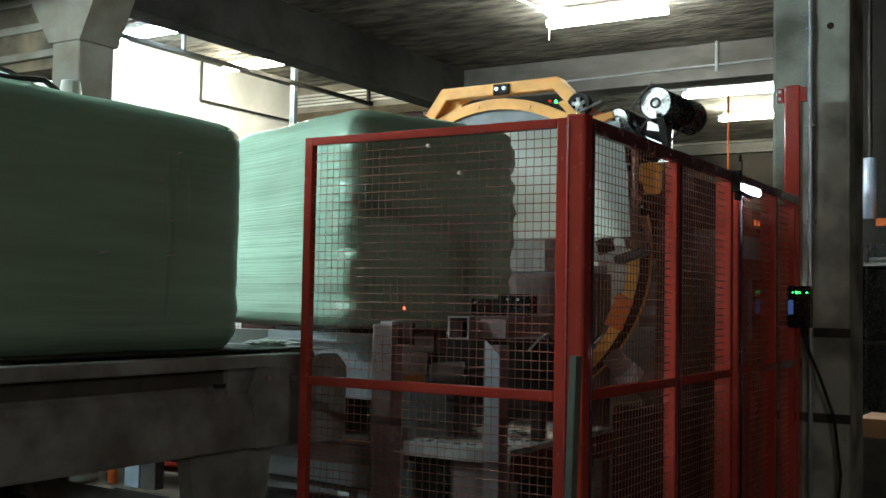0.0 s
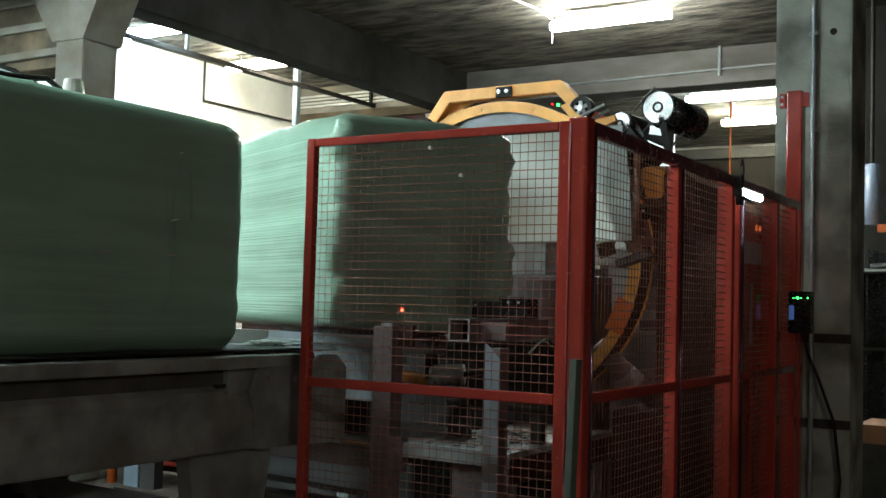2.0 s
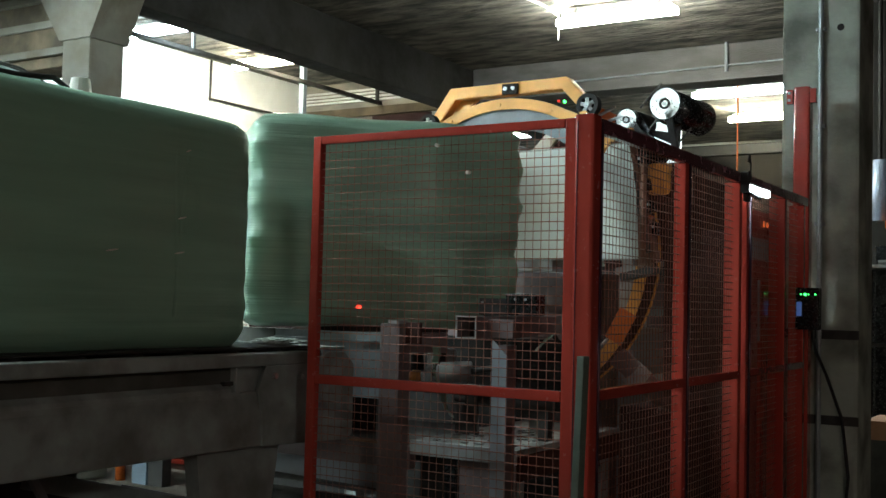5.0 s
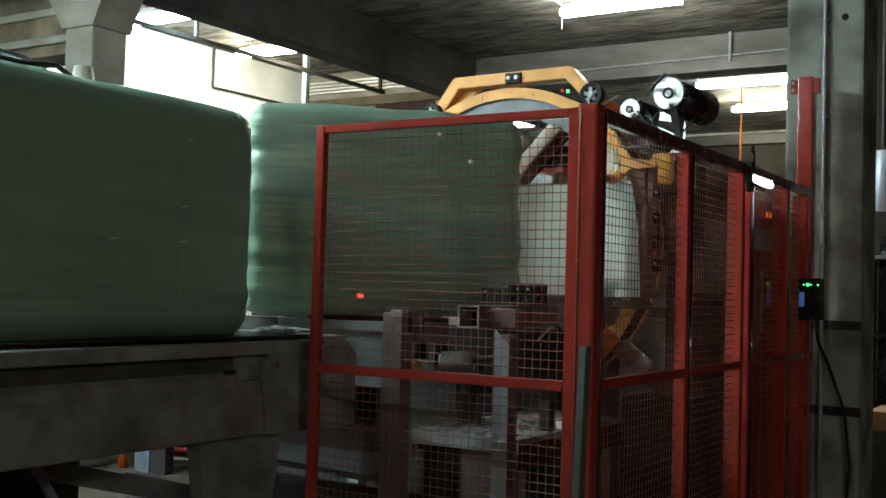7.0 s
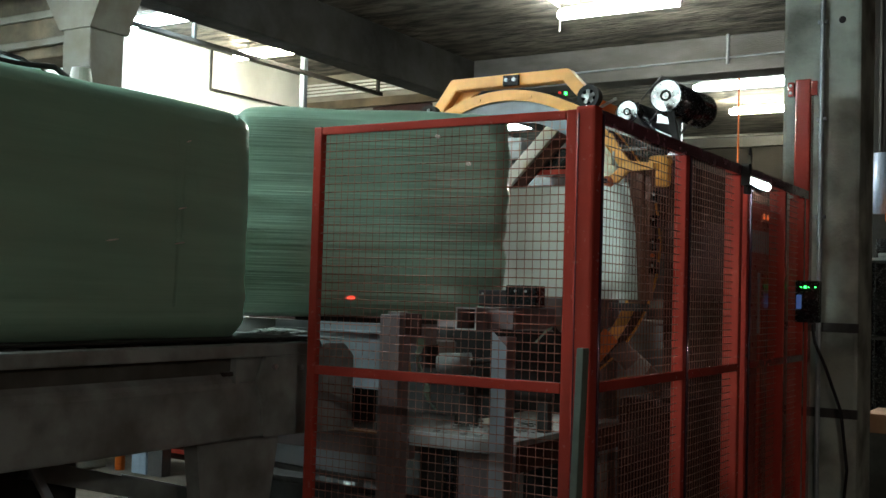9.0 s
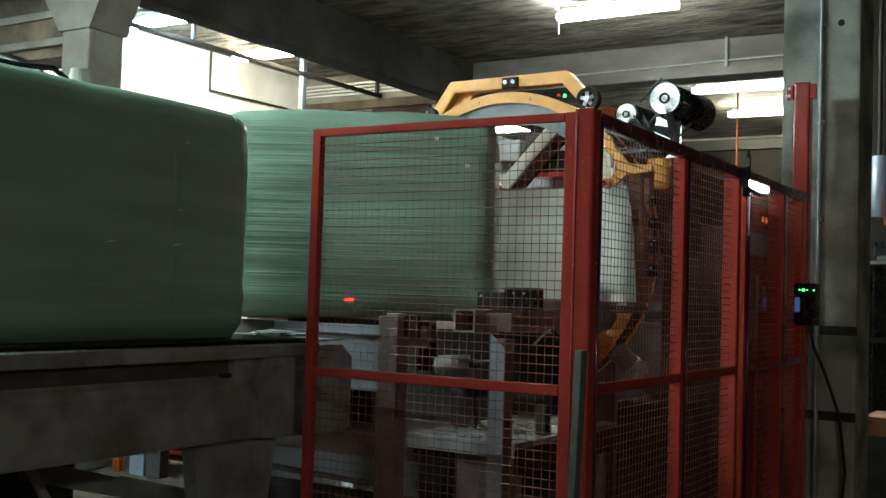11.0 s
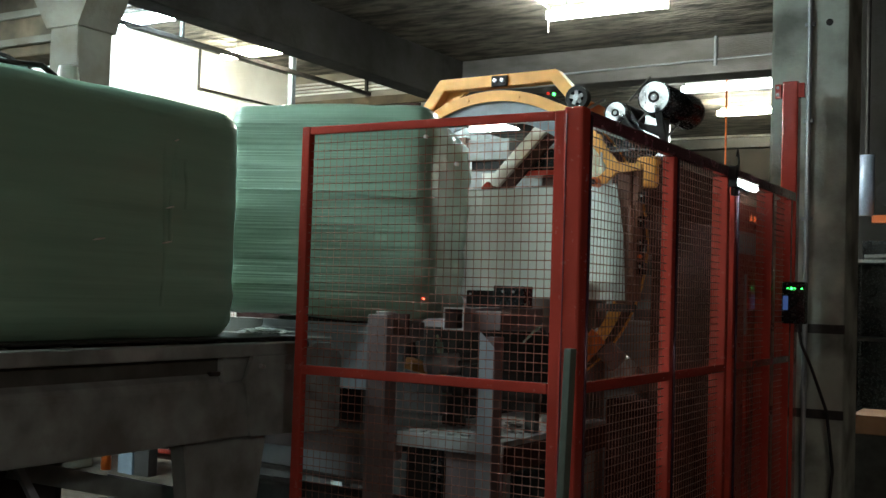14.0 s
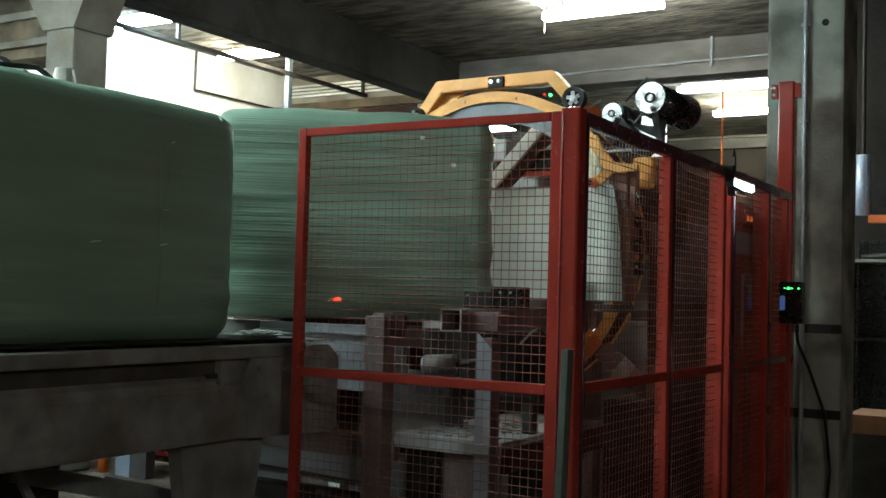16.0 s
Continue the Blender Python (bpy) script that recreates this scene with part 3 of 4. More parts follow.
    for y, z in ((3.007, 1.226), (3.20, 1.217)):
        part("bolt", one(rod, (x + 0.045 * s, y, z), (x + 0.065 * s, y, z), 0.014, 6), M_STEEL, cv)
    for y in ((0.35, 2.86) if s > 0 else (0.35, 1.9)):
        a = [(y - 0.28, 0.90), (y + 0.28, 0.90), (y + 0.13, 0.0), (y - 0.15, 0.0)]
        part("leg", one(plate, a, 0.08, Matrix(((0, 0, 1, x - 0.06 * s), (1, 0, 0, 0), (0, 1, 0, 0), (0, 0, 0, 1)))), M_MACHINE, cv)
for i in range(12):
    y = 0.15 + i * 0.30
    part("roller", one(rod, (-0.60, y, 1.30), (0.60, y, 1.30), 0.045, 14), M_DARKSTEEL, cv, "", True)
part("slide_plate", one(box, (-0.59, 3.42, 1.338), (0.59, 3.70, 1.346), 0.002), M_DULL, cv, "worn grey transfer plate")
for y0, y1 in ((0.4, 2.9), (2.9, 0.4)):
    part("brace", one(bar, (0.56, y0, 0.30), (-0.56, y1, 0.34), 0.06, 0.06), M_MACHINE, cv)
# two added dark sheets keep the space under the conveyor in shade
part("inner_dark_sheet", one(box, (-0.02, 0.0, 0.02), (0.0, 2.42, 0.835), 0.004), M_DARKSTEEL, cv)
part("far_dark_sheet", one(box, (-0.60, 0.0, 0.02), (-0.585, 2.95, 0.90), 0.004), M_DARKSTEEL, cv)
part("belt", one(box, (-0.585, 0.02, 1.346), (0.585, 3.40, 1.356), 0.004), M_BLACK, cv, "worn black conveyor belt")
part("drip_pan", one(box, (-0.61, 0.0, 0.905), (0.60, 3.0, 0.92), 0.003), M_DARKSTEEL, cv)
stay = part("stay", one(bar, (0.10, 2.10, 0.79), (0.10, 3.30, 0.46), 0.05, 0.09), M_MACHINE, cv, "grey diagonal stay")
part("stay_edge", one(bar, (0.118, 2.62, 0.695), (0.118, 3.30, 0.508), 0.012, 0.018), M_BLUEGREY, stay, "worn pale top edge")
part("prop", one(bar, (0.16, 2.02, 0.905), (0.16, 2.585, 0.0), 0.03, 0.035), M_BLUEGREY, cv, "pale blue-grey prop")

bm = rounded_block((1.12, 1.67, 1.12), 0.125, 30, 0.016, 3.1, 0.012)
old = tagged(new("wrapped_bale", mesh_of("wrapped_bale", bm, M_FILM_OLD, True)), "dark green film-wrapped bale waiting on the conveyor", "bale", "film-wrapped bales")
old.location = (-4.19, 3.275, 1.90)
random.seed(21)
for ex, ey, ez in ((0.49, 0.765, 0.515), (0.455, 0.78, 0.525), (0.51, 0.71, 0.52)):
    bm = fresh()
    prev = None
    for i in range(6):
        a = i / 5
        w = 0.024 * (1 - 0.6 * a)
        c = Vector((ex + 0.01 * math.sin(a * 7), ey + 0.03 * a - 0.02, ez - 0.004 + 0.010 * math.sin(a * 9)))
        row = [bm.verts.new(c + Vector((-w, random.uniform(-0.01, 0.01), 0))), bm.verts.new(c + Vector((0, 0, random.uniform(0.0, 0.02)))), bm.verts.new(c + Vector((w, random.uniform(-0.01, 0.01), -0.01)))]
        if prev:
            bm.faces.new((prev[0], prev[1], row[1], row[0])), bm.faces.new((prev[1], prev[2], row[2], row[1]))
        prev = row
    bmesh.ops.solidify(bm, geom=bm.faces[:], thickness=0.002)
    part("film_fold", bm, M_FILM_OLD, old, "crumpled film fold at the corner")
for y0, z0, z1, lean in ((0.30, -0.40, 0.36, 0.012), (0.345, -0.10, 0.34, -0.01), (0.43, 0.05, 0.28, 0.008)):
    bm = fresh()
    prev = None
    for k in range(15):
        a = k / 14
        z = z0 + (z1 - z0) * a
        y = y0 + lean * math.sin(a * 5.0) + 0.006 * noise.noise(Vector((z * 12, y0 * 30, 0)))
        lift = 0.0055 * math.sin(math.pi * a) ** 0.5
        row = [bm.verts.new((0.556, y - 0.016, z)), bm.verts.new((0.563 + lift, y, z)), bm.verts.new((0.556, y + 0.010, z))]
        if prev:
            bm.faces.new((prev[0], prev[1], row[1], row[0])), bm.faces.new((prev[1], prev[2], row[2], row[1]))
        prev = row
    part("film_crease", bm, M_FILM_OLD, old, "soft upright crease in the film", True)
# glints on the film, made as small white flecks
for y, z, l in ((0.315, 0.05, 0.05), (0.305, -0.11, 0.06), (-0.087, -0.117, 0.07), (0.34, 0.36, 0.025)):
    bm = fresh()
    for v in bmesh.ops.create_icosphere(bm, subdivisions=2, radius=1.0)["verts"]:
        v.co = Vector((v.co.x * 0.009, v.co.y * l / 2 * (1 + 0.3 * noise.noise(v.co * 3)), v.co.z * 0.004 + v.co.y * 0.006))
    glint = part("film_glint", bm, M_WHITE, old, "small white fleck for a glint on the film", True)
    glint.location = (0.570, y, z)
# pale strip added for the bright wall showing between bale and hoses
bm = fresh()
rows = []
for i in range(9):
    y = -0.80 + 0.056 * i
    rows.append([bm.verts.new((x, y, 0.568 - 0.0035 * i + 0.026 * k + 0.008 * noise.noise(Vector((y * 8, k, 1))))) for k, x in enumerate((0.44, 0.41, 0.385))])
for i in range(8):
    for k in range(2):
        bm.faces.new((rows[i][k], rows[i + 1][k], rows[i + 1][k + 1], rows[i][k + 1]))
bmesh.ops.solidify(bm, geom=bm.faces[:], thickness=0.002)
part("bright_gap_strip", bm, M_WEB, old, "pale strip standing for the bright wall gap above the bale", True)
bm = fresh()
pipe(bm, [(-3.72, 2.3, 2.455), (-3.78, 2.8, 2.475), (-3.80, 3.0, 2.50), (-3.86, 3.12, 2.48), (-4.05, 3.2, 2.47)], 0.012)
pipe(bm, [(-3.75, 2.45, 2.48), (-3.84, 2.9, 2.50), (-3.95, 3.1, 2.48)], 0.010)
pipe(bm, [(-3.98, 2.42, 2.53), (-4.0, 2.7, 2.545), (-3.97, 2.95, 2.53), (-3.93, 3.05, 2.49)], 0.016)
pipe(bm, [(-4.05, 2.42, 2.56), (-4.06, 2.75, 2.57), (-4.02, 3.0, 2.55), (-3.98, 3.12, 2.48)], 0.016)
solid("loose_hose", bm, M_BLACK, "black hose lying on top of the bale", "hose")
bm = fresh()
for i in range(7):
    box(bm, (-4.16 + 0.01 * i, 2.44 + i * 0.075, 2.47), (-4.05 + 0.008 * i, 2.50 + i * 0.075, 2.565 + 0.012 * (i % 3)), 0.006)
solid("valve_block", bm, M_DARKSTEEL, "dark valve block with hoses on the bale", "valve block")
solid("film_core", one(rod, (-3.90, 3.22, 2.46), (-3.90, 3.22, 2.545), 0.055, 18, 0.040), M_WHITE, "short white cone standing on the bale", "cone")

# ---------------------------------------------------------------- turntable and the bale being wrapped
BX, BY = -3.96, 5.53
table = thing("turntable", "dark steel rotating table carrying a bale", "turntable", (BX, BY, 1.39))
part("deck", one(box, (-0.42, -0.36, 0.02), (0.42, 0.36, 0.05), 0.006), M_DARKSTEEL, table)
for y in (-0.33, 0.33):
    part("side_beam", one(box, (-0.42, y - 0.04, -0.10), (0.42, y + 0.04, 0.018), 0.008), M_PLUM, table)
for x in (-0.36, -0.12, 0.12, 0.36):
    part("cross_beam", one(box, (x - 0.035, -0.285, -0.09), (x + 0.035, 0.285, 0.012), 0.006), M_MACHINE, table)
for x, y in ((-0.40, -0.28), (0.40, -0.28), (-0.40, 0.28), (0.40, 0.28)):
    part("cone_roller", one(rod, (x, y, -0.24), (x, y, -0.10), 0.05, 14, 0.035), M_BLACK, table, "", True)
part("pallet_plate", one(box, (-0.55, -0.12, -0.22), (-0.425, 0.12, -0.09), 0.004), M_LIGHT, table, "pale counterweight plate")
part("clamp_arm", one(bar, (0.25, -0.30, -0.24), (0.08, -0.56, -0.29), 0.05, 0.07), M_YELLOW, table, "yellow film clamp arm")
part("clamp_arm", one(bar, (-0.25, 0.30, -0.24), (-0.08, 0.56, -0.29), 0.05, 0.07), M_YELLOW, table, "yellow film clamp arm")
bm = fresh()
random.seed(5)
p = Vector((-0.32, 0.47, -0.06))
for i in range(9):
    q = p + Vector((0.018 * math.sin(i * 1.3) - 0.003 * i, 0.012 * math.cos(i) + 0.004, -0.045))
    bar(bm, p, q, 0.045 - 0.002 * i, 0.006, 0)
    p = q
part("film_tail", bm, M_FILM, table, "loose twisted green film tail")

bm = rounded_block((1.605, 1.185, 1.19), 0.10, 36, 0.024, 9.4, 0.05, 0.05)
bale = tagged(new("spinning_bale", mesh_of("spinning_bale", bm, M_FILM, True)), "green film-wrapped bale turning on the wrapping table", "bale", "film-wrapped bales")
bale.location = (BX, BY, 2.04)
for z0, z1, grow in ((-0.42, -0.17, 1.004), (0.10, 0.37, 1.005)):
    bm = rounded_block((1.605, 1.185, 1.19), 0.10, 36, 0.024, 9.4, 0.05, 0.05)
    bmesh.ops.delete(bm, geom=[f for f in bm.faces if abs(f.normal.z) > 0.6 or not z0 < f.calc_center_median().z < z1], context="FACES")
    for v in bm.verts:
        v.co.x, v.co.y = v.co.x * grow, v.co.y * grow
        v.co.z += 0.012 * math.sin(v.co.x * 3.1 + v.co.y * 2.3 + z0 * 9)
    lap = part("film_lap", bm, M_FILM, bale, "overlapping lap of green film", True)

random.seed(8)
bm = fresh()
bmesh.ops.create_icosphere(bm, subdivisions=4, radius=1.0)
for v in bm.verts:
    k = 1 + 0.35 * noise.noise(v.co * 2.3) + 0.25 * noise.noise(v.co * 6.0 + Vector((4, 1, 2)))
    v.co = Vector((v.co.x * 0.15 * k, v.co.y * 0.08 * k, max(-0.018, v.co.z * 0.018 * k)))
lump = tagged(new("crumpled_film", mesh_of("crumpled_film", bm, M_SCRAP)), "crumpled pale film scrap on the transfer plate", "film scrap")
lump.location = (-3.80, 4.50, 1.367)

# fixed stand below the table
stand = thing("turntable_stand", "grey steel stand under the rotating table", "stand", (BX, BY, 0))
part("column", one(rod, (0, 0, 0.81), (0, 0, 1.27), 0.20, 24), M_BLACK, stand, "", True)
part("base_table", one(plate, [(0.764, -0.63), (1.40, -0.63), (1.40, 0.70), (0.764, 0.70)], 0.03, Matrix.Translation((0, 0, 0.845))), M_DULL, stand, "littered grey base plate")
part("fascia", one(box, (0.764, -0.648, 0.785), (1.40, -0.632, 0.862), 0.004), M_LIGHT, stand, "pale blue-grey front edge")
part("side_beam", one(box, (1.34, -0.62, 0.70), (1.41, 0.70, 0.828), 0.006), M_BROWN, stand)
part("front_beam", one(box, (-0.56, -0.64, 0.705), (0.76, -0.58, 0.82), 0.006), M_PLUM, stand, "dusty brown-grey front beam")
part("worn_strip", one(box, (0.36, -0.645, 0.822), (0.575, -0.60, 0.832), 0.002), M_CARDBOARD, stand)
part("apron", one(plate, [(-0.30, 0.60), (0.72, 0.57), (0.70, 0.66), (0.62, 0.70), (-0.30, 0.70)], 0.012, Matrix(((1, 0, 0, 0), (0, 0, -1, -0.612), (0, 1, 0, 0), (0, 0, 0, 1)))), M_BLUEGREY, stand, "blue-grey lower apron")
part("apron_edge", one(bar, (-0.30, -0.63, 0.585), (0.72, -0.63, 0.555), 0.03, 0.03), M_DARKSTEEL, stand)
part("lower_panel", one(box, (0.80, -0.60, 0.02), (1.02, -0.585, 0.78), 0.004), M_BLACK, stand)
part("corner_panel", one(box, (1.06, -0.625, 0.02), (1.39, -0.605, 0.78), 0.004), M_PLUM, stand, "dusty brown-grey corner panel")
part("panel_slot", one(box, (0.98, -0.64, 0.30), (1.04, -0.625, 0.75), 0.004), M_BLACKGLOSS, stand)
for x, y in ((-0.50, -0.50), (1.3, -0.50), (-0.50, 0.6), (1.3, 0.6)):
    part("leg", one(box, (x - 0.05, y - 0.05, 0), (x + 0.05, y + 0.05, 0.70), 0.006), M_MACHINE, stand)
part("low_deck", one(box, (-0.56, -0.57, 0.74), (0.755, 0.70, 0.79), 0.006), M_DARKSTEEL, stand)
sheet = part("front_sheet", one(box, (-0.20, -0.632, 1.06), (0.575, -0.62, 1.42), 0.003), M_BLUEDULL, stand, "blue-grey sheet below the table's edge")
part("sheet_fold", one(box, (-0.20, -0.65, 1.365), (0.575, -0.634, 1.378), 0.003), M_BLUEDULL, sheet)
# same sheet in a darker colour, for the shade cast by the bale
part("sheet_wing", one(box, (-0.55, -0.632, 1.06), (-0.204, -0.62, 1.42), 0.003), M_RECESS, sheet, "wing of the sheet, darkened for the bale's shade")
for x in (-0.17, 0.54):
    part("sheet_stay", one(box, (x - 0.02, -0.618, 0.795), (x + 0.02, -0.59, 1.38), 0.003), M_DARKSTEEL, sheet)
drum = part("idler_drum", one(rod, (0.77, -0.36, 1.205), (0.93, -0.30, 1.215), 0.058, 24), M_DULL, stand, "pale worn idler drum", True)
part("drum_end", one(rod, (0.752, -0.366, 1.204), (0.769, -0.36, 1.205), 0.044, 18), M_LIGHT, drum)
part("drum_axle", one(rod, (0.931, -0.30, 1.215), (1.10, -0.26, 1.25), 0.018, 10), M_DARKSTEEL, drum)
part("drum_foot", one(plate, [(-0.05, 0.0), (0.05, 0.0), (0.03, 0.28), (-0.03, 0.28)], 0.02, Matrix(((1, 0, 0, 0.90), (0, 0, -1, -0.24), (0, 1, 0, 0.862), (0, 0, 0, 1)))), M_DARKSTEEL, drum)
part("cross_tube", one(rod, (0.78, -0.20, 1.07), (1.38, -0.20, 1.05), 0.035, 14), M_DARKSTEEL, stand, "", True)
for x in (0.82, 1.34):
    part("tube_post", one(box, (x - 0.03, -0.23, 0.862), (x + 0.03, -0.17, 1.03), 0.004), M_DARKSTEEL, stand)
# added dark sheets: hide the bright background where the stand is in shade
part("rear_dark_sheet", one(box, (-1.9, 1.045, 0.0), (0.92, 1.06, 1.36), 0.004), M_BLACK, stand, "added dark sheet for the shade behind the stand")
part("rear_dark_top", one(box, (-1.9, 1.045, 1.362), (-0.75, 1.06, 1.56), 0.004), M_SHADE, stand)
part("floor_skid", one(box, (-0.7, -0.66, 0.02), (0.78, -0.5, 0.50), 0.02), M_BLACK, stand)
random.seed(11)
bm = fresh()
for i in range(90):
    x, y = random.uniform(0.80, 1.37), random.uniform(-0.60, 0.3)
    s = random.uniform(0.006, 0.022)
    box(bm, (-s, -s * 0.6, 0), (s, s * 0.6, s * 0.4), 0, Matrix.Translation((BX + x, BY + y, 0.862)) @ Matrix.Rotation(random.random() * 6, 4, "Z"))
solid("film_scraps", bm, M_DULL, "torn film and paper scraps on the base plate", "litter", kind="stuff")

# sensor gantry just behind the front panel
g = thing("sensor_gantry", "square steel arm on a blue-grey post", "machine arm", (-2.64, 4.5, 0))
bm = fresh()
for x0, x1, z0, z1 in ((-0.055, 0.055, 1.525, 1.532), (-0.055, 0.055, 1.424, 1.431), (-0.055, -0.048, 1.431, 1.525), (0.048, 0.055, 1.431, 1.525)):
    box(bm, (x0, 0, z0), (x1, 0.86, z1), 0.002)
part("tube_arm", bm, M_PLUM, g, "hollow square tube with an open end")
bm = fresh()
for x0, x1, z0, z1 in ((-0.057, 0.057, 1.526, 1.534), (-0.057, 0.057, 1.422, 1.430), (-0.057, -0.049, 1.430, 1.526), (0.049, 0.057, 1.430, 1.526)):
    box(bm, (x0, -0.006, z0), (x1, -0.001, z1), 0.001)
part("tube_rim", bm, M_LIGHT, g, "bright worn rim of the open tube")
a = [(0.145, 0.0), (0.225, 0.0), (0.225, 1.35), (0.145, 1.425)]
bm = one(plate, a, 0.006, Matrix(((1, 0, 0, 0.0), (0, 0, -1, 0.0), (0, 1, 0, 0), (0, 0, 0, 1))))
part("post_face", bm, M_BLUEGREY, g, "blue-grey post with a mitred top")
part("post", one(box, (0.15, 0.005, 0), (0.22, 0.10, 1.40), 0.004), M_PLUM, g)
part("knee", one(box, (0.058, 0.10, 1.43), (0.20, 0.20, 1.52), 0.004), M_PLUM, g)
sb = thing("sensor_box", "black photocell box on the square arm", "sensor", (-2.64, 5.10, 1.534))
part("case", one(box, (-0.09, -0.05, 0.0), (0.09, 0.06, 0.115), 0.008), M_BLACKGLOSS, sb)
for x in (-0.03, 0.03):
    part("lens", one(rod, (x, -0.056, 0.085), (x, -0.05, 0.085), 0.007, 10), M_STEEL, sb)
part("laser_lens", one(rod, (-0.096, -0.035, 0.041), (-0.09, -0.035, 0.041), 0.008, 10), M_BLACKGLOSS, sb)
jb = thing("junction_box", "dull black junction box behind the square arm", "box", (-2.90, 5.30, 1.50))
part("case", one(box, (-0.112, -0.04, 0.03), (0.112, 0.04, 0.122), 0.008), M_BLACK, jb)
part("mount", one(box, (-0.09, -0.02, -0.02), (0.30, 0.02, 0.029), 0.004), M_DARKSTEEL, jb)
part("screw", one(rod, (-0.085, -0.046, 0.10), (-0.085, -0.04, 0.10), 0.007, 8), M_STEEL, jb)
part("screw", one(rod, (0.085, -0.046, 0.10), (0.085, -0.04, 0.10), 0.007, 8), M_STEEL, jb)
p2 = thing("guide_post", "dusty brown-grey steel post beside the table", "post", (-3.09, 4.62, 0))
part("shaft", one(box, (-0.10, -0.05, 0), (0.02, 0.05, 1.48), 0.006), M_PLUM, p2)
part("cap", one(box, (-0.06, -0.04, 1.481), (0.01, 0.04, 1.497), 0.003), M_LIGHT, p2)
part("back_plate", one(box, (0.021, 0.0, 1.38), (0.11, 0.02, 1.49), 0.003), M_BROWN, p2)
bm = fresh()
pipe(bm, [(-2.42, 5.0, 1.44), (-2.38, 5.05, 1.36), (-2.42, 5.1, 1.28), (-2.36, 5.15, 1.2), (-2.3, 5.2, 0.78)], 0.012)
pipe(bm, [(-2.35, 5.05, 1.40), (-2.28, 5.1, 1.3), (-2.32, 5.15, 1.15), (-2.25, 5.2, 0.78)], 0.009)
solid("cable_bundle", bm, M_BLACK, "tangled black cables below the sensor arm", "cable")
bm = fresh()
bar(bm, (-2.52, 5.0, 1.36), (-2.47, 5.02, 1.42), 0.025, 0.01)
bar(bm, (-2.47, 5.02, 1.42), (-2.44, 5.03, 1.44), 0.018, 0.01)
solid("film_shred", bm, M_FILM, "pale green film shred caught on the arm", "film scrap")


# ---------------------------------------------------------------- orbital ring, arch and film carriage
RX, RY, RZ, RR = -3.62, 6.72, 1.95, 1.07


def ring_band(bm, r0, r1, y0, y1, seg=96, a0=0.0, a1=2 * math.pi):
    full = abs(a1 - a0 - 2 * math.pi) < 1e-6
    n = seg if full else seg + 1
    rows = []
    for i in range(n):
        a = a0 + (a1 - a0) * i / seg
        c, s = math.cos(a), math.sin(a)
        rows.append([bm.verts.new((r * c, y, r * s)) for r, y in ((r0, y0), (r1, y0), (r1, y1), (r0, y1))])
    for i in range(n if full else n - 1):
        p, q = rows[i], rows[(i + 1) % n]
        for k in range(4):
            bm.faces.new((p[k], p[(k + 1) % 4], q[(k + 1) % 4], q[k]))
    if not full:
        bm.faces.new(rows[0]), bm.faces.new(rows[-1][::-1])


ring = thing("wrapping_ring", "large yellow steel ring of the wrapping machine", "wrapping ring", (RX, RY, RZ))
part("front_flange", one(ring_band, RR - 0.075, RR, -0.10, -0.085), M_YELLOW, ring)
part("drum", one(ring_band, RR - 0.03, RR - 0.012, -0.084, 0.12), M_BROWN, ring, "brown inner drum of the ring")
part("rear_flange", one(ring_band, RR - 0.06, RR, 0.121, 0.136), M_YELLOW, ring)
for k in range(16):
    a = k * math.pi / 8 + 0.2
    part("bolt", one(rod, ((RR - 0.04) * math.cos(a), -0.112, (RR - 0.04) * math.sin(a)), ((RR - 0.04) * math.cos(a), -0.101, (RR - 0.04) * math.sin(a)), 0.012, 6), M_YELLOW, ring)
for a, w in ((-0.72, 0.22), (-2.5, 0.2)):
    m = Matrix.Rotation(-a, 4, "Y")
    part("clamp_block", one(box, (RR - 0.11, -0.13, -w / 2), (RR + 0.015, -0.112, w / 2), 0.006, m), M_ORANGE, ring, "orange clamp block")

arch = thing("top_arch", "yellow box-section arch over the wrapping ring", "machine frame", (0, 6.72, -0.03))
outline = [(-4.345, 2.79), (-4.078, 3.150), (-4.062, 3.158), (-3.160, 3.168), (-3.143, 3.160), (-2.915, 2.915), (-2.985, 2.87), (-3.185, 3.085), (-4.025, 3.076), (-4.24, 2.79)]
bm = one(plate, outline, 0.10, Matrix(((1, 0, 0, 0), (0, 0, -1, -0.04), (0, 1, 0, 0), (0, 0, 0, 1))))
bmesh.ops.bevel(bm, geom=[e for e in bm.edges if abs(e.verts[0].co.y - e.verts[1].co.y) < 1e-5], offset=0.006, segments=2, affect="EDGES")
part("arch_beam", bm, M_YELLOW, arch)
part("gusset", one(plate, [(-4.17, 2.885), (-4.03, 3.076), (-3.88, 3.076)], 0.03, Matrix(((1, 0, 0, 0), (0, 0, -1, 0.0), (0, 1, 0, 0), (0, 0, 0, 1)))), M_YELLOW, arch)
part("mount_block", one(box, (-3.635, -0.115, 3.075), (-3.515, -0.092, 3.15), 0.004), M_BLACK, arch, "black mounting block with two bolts")
for x in (-3.605, -3.545):
    part("bolt", one(rod, (x, -0.13, 3.115), (x, -0.115, 3.115), 0.014, 8), M_STEEL, arch)
part("signal_lamp", one(box, (-3.33, 0.14, 3.045), (-3.315, 0.16, 3.06), 0.003), M_REDLAMP, arch, "small red pilot lamp")
part("signal_lamp", one(box, (-3.285, 0.14, 3.035), (-3.27, 0.16, 3.055), 0.003), M_LED_GREEN, arch, "small green pilot lamp")
part("support_leg", one(box, (-4.75, -0.05, 0), (-4.65, 0.05, 2.56), 0.008), M_BROWN, arch)
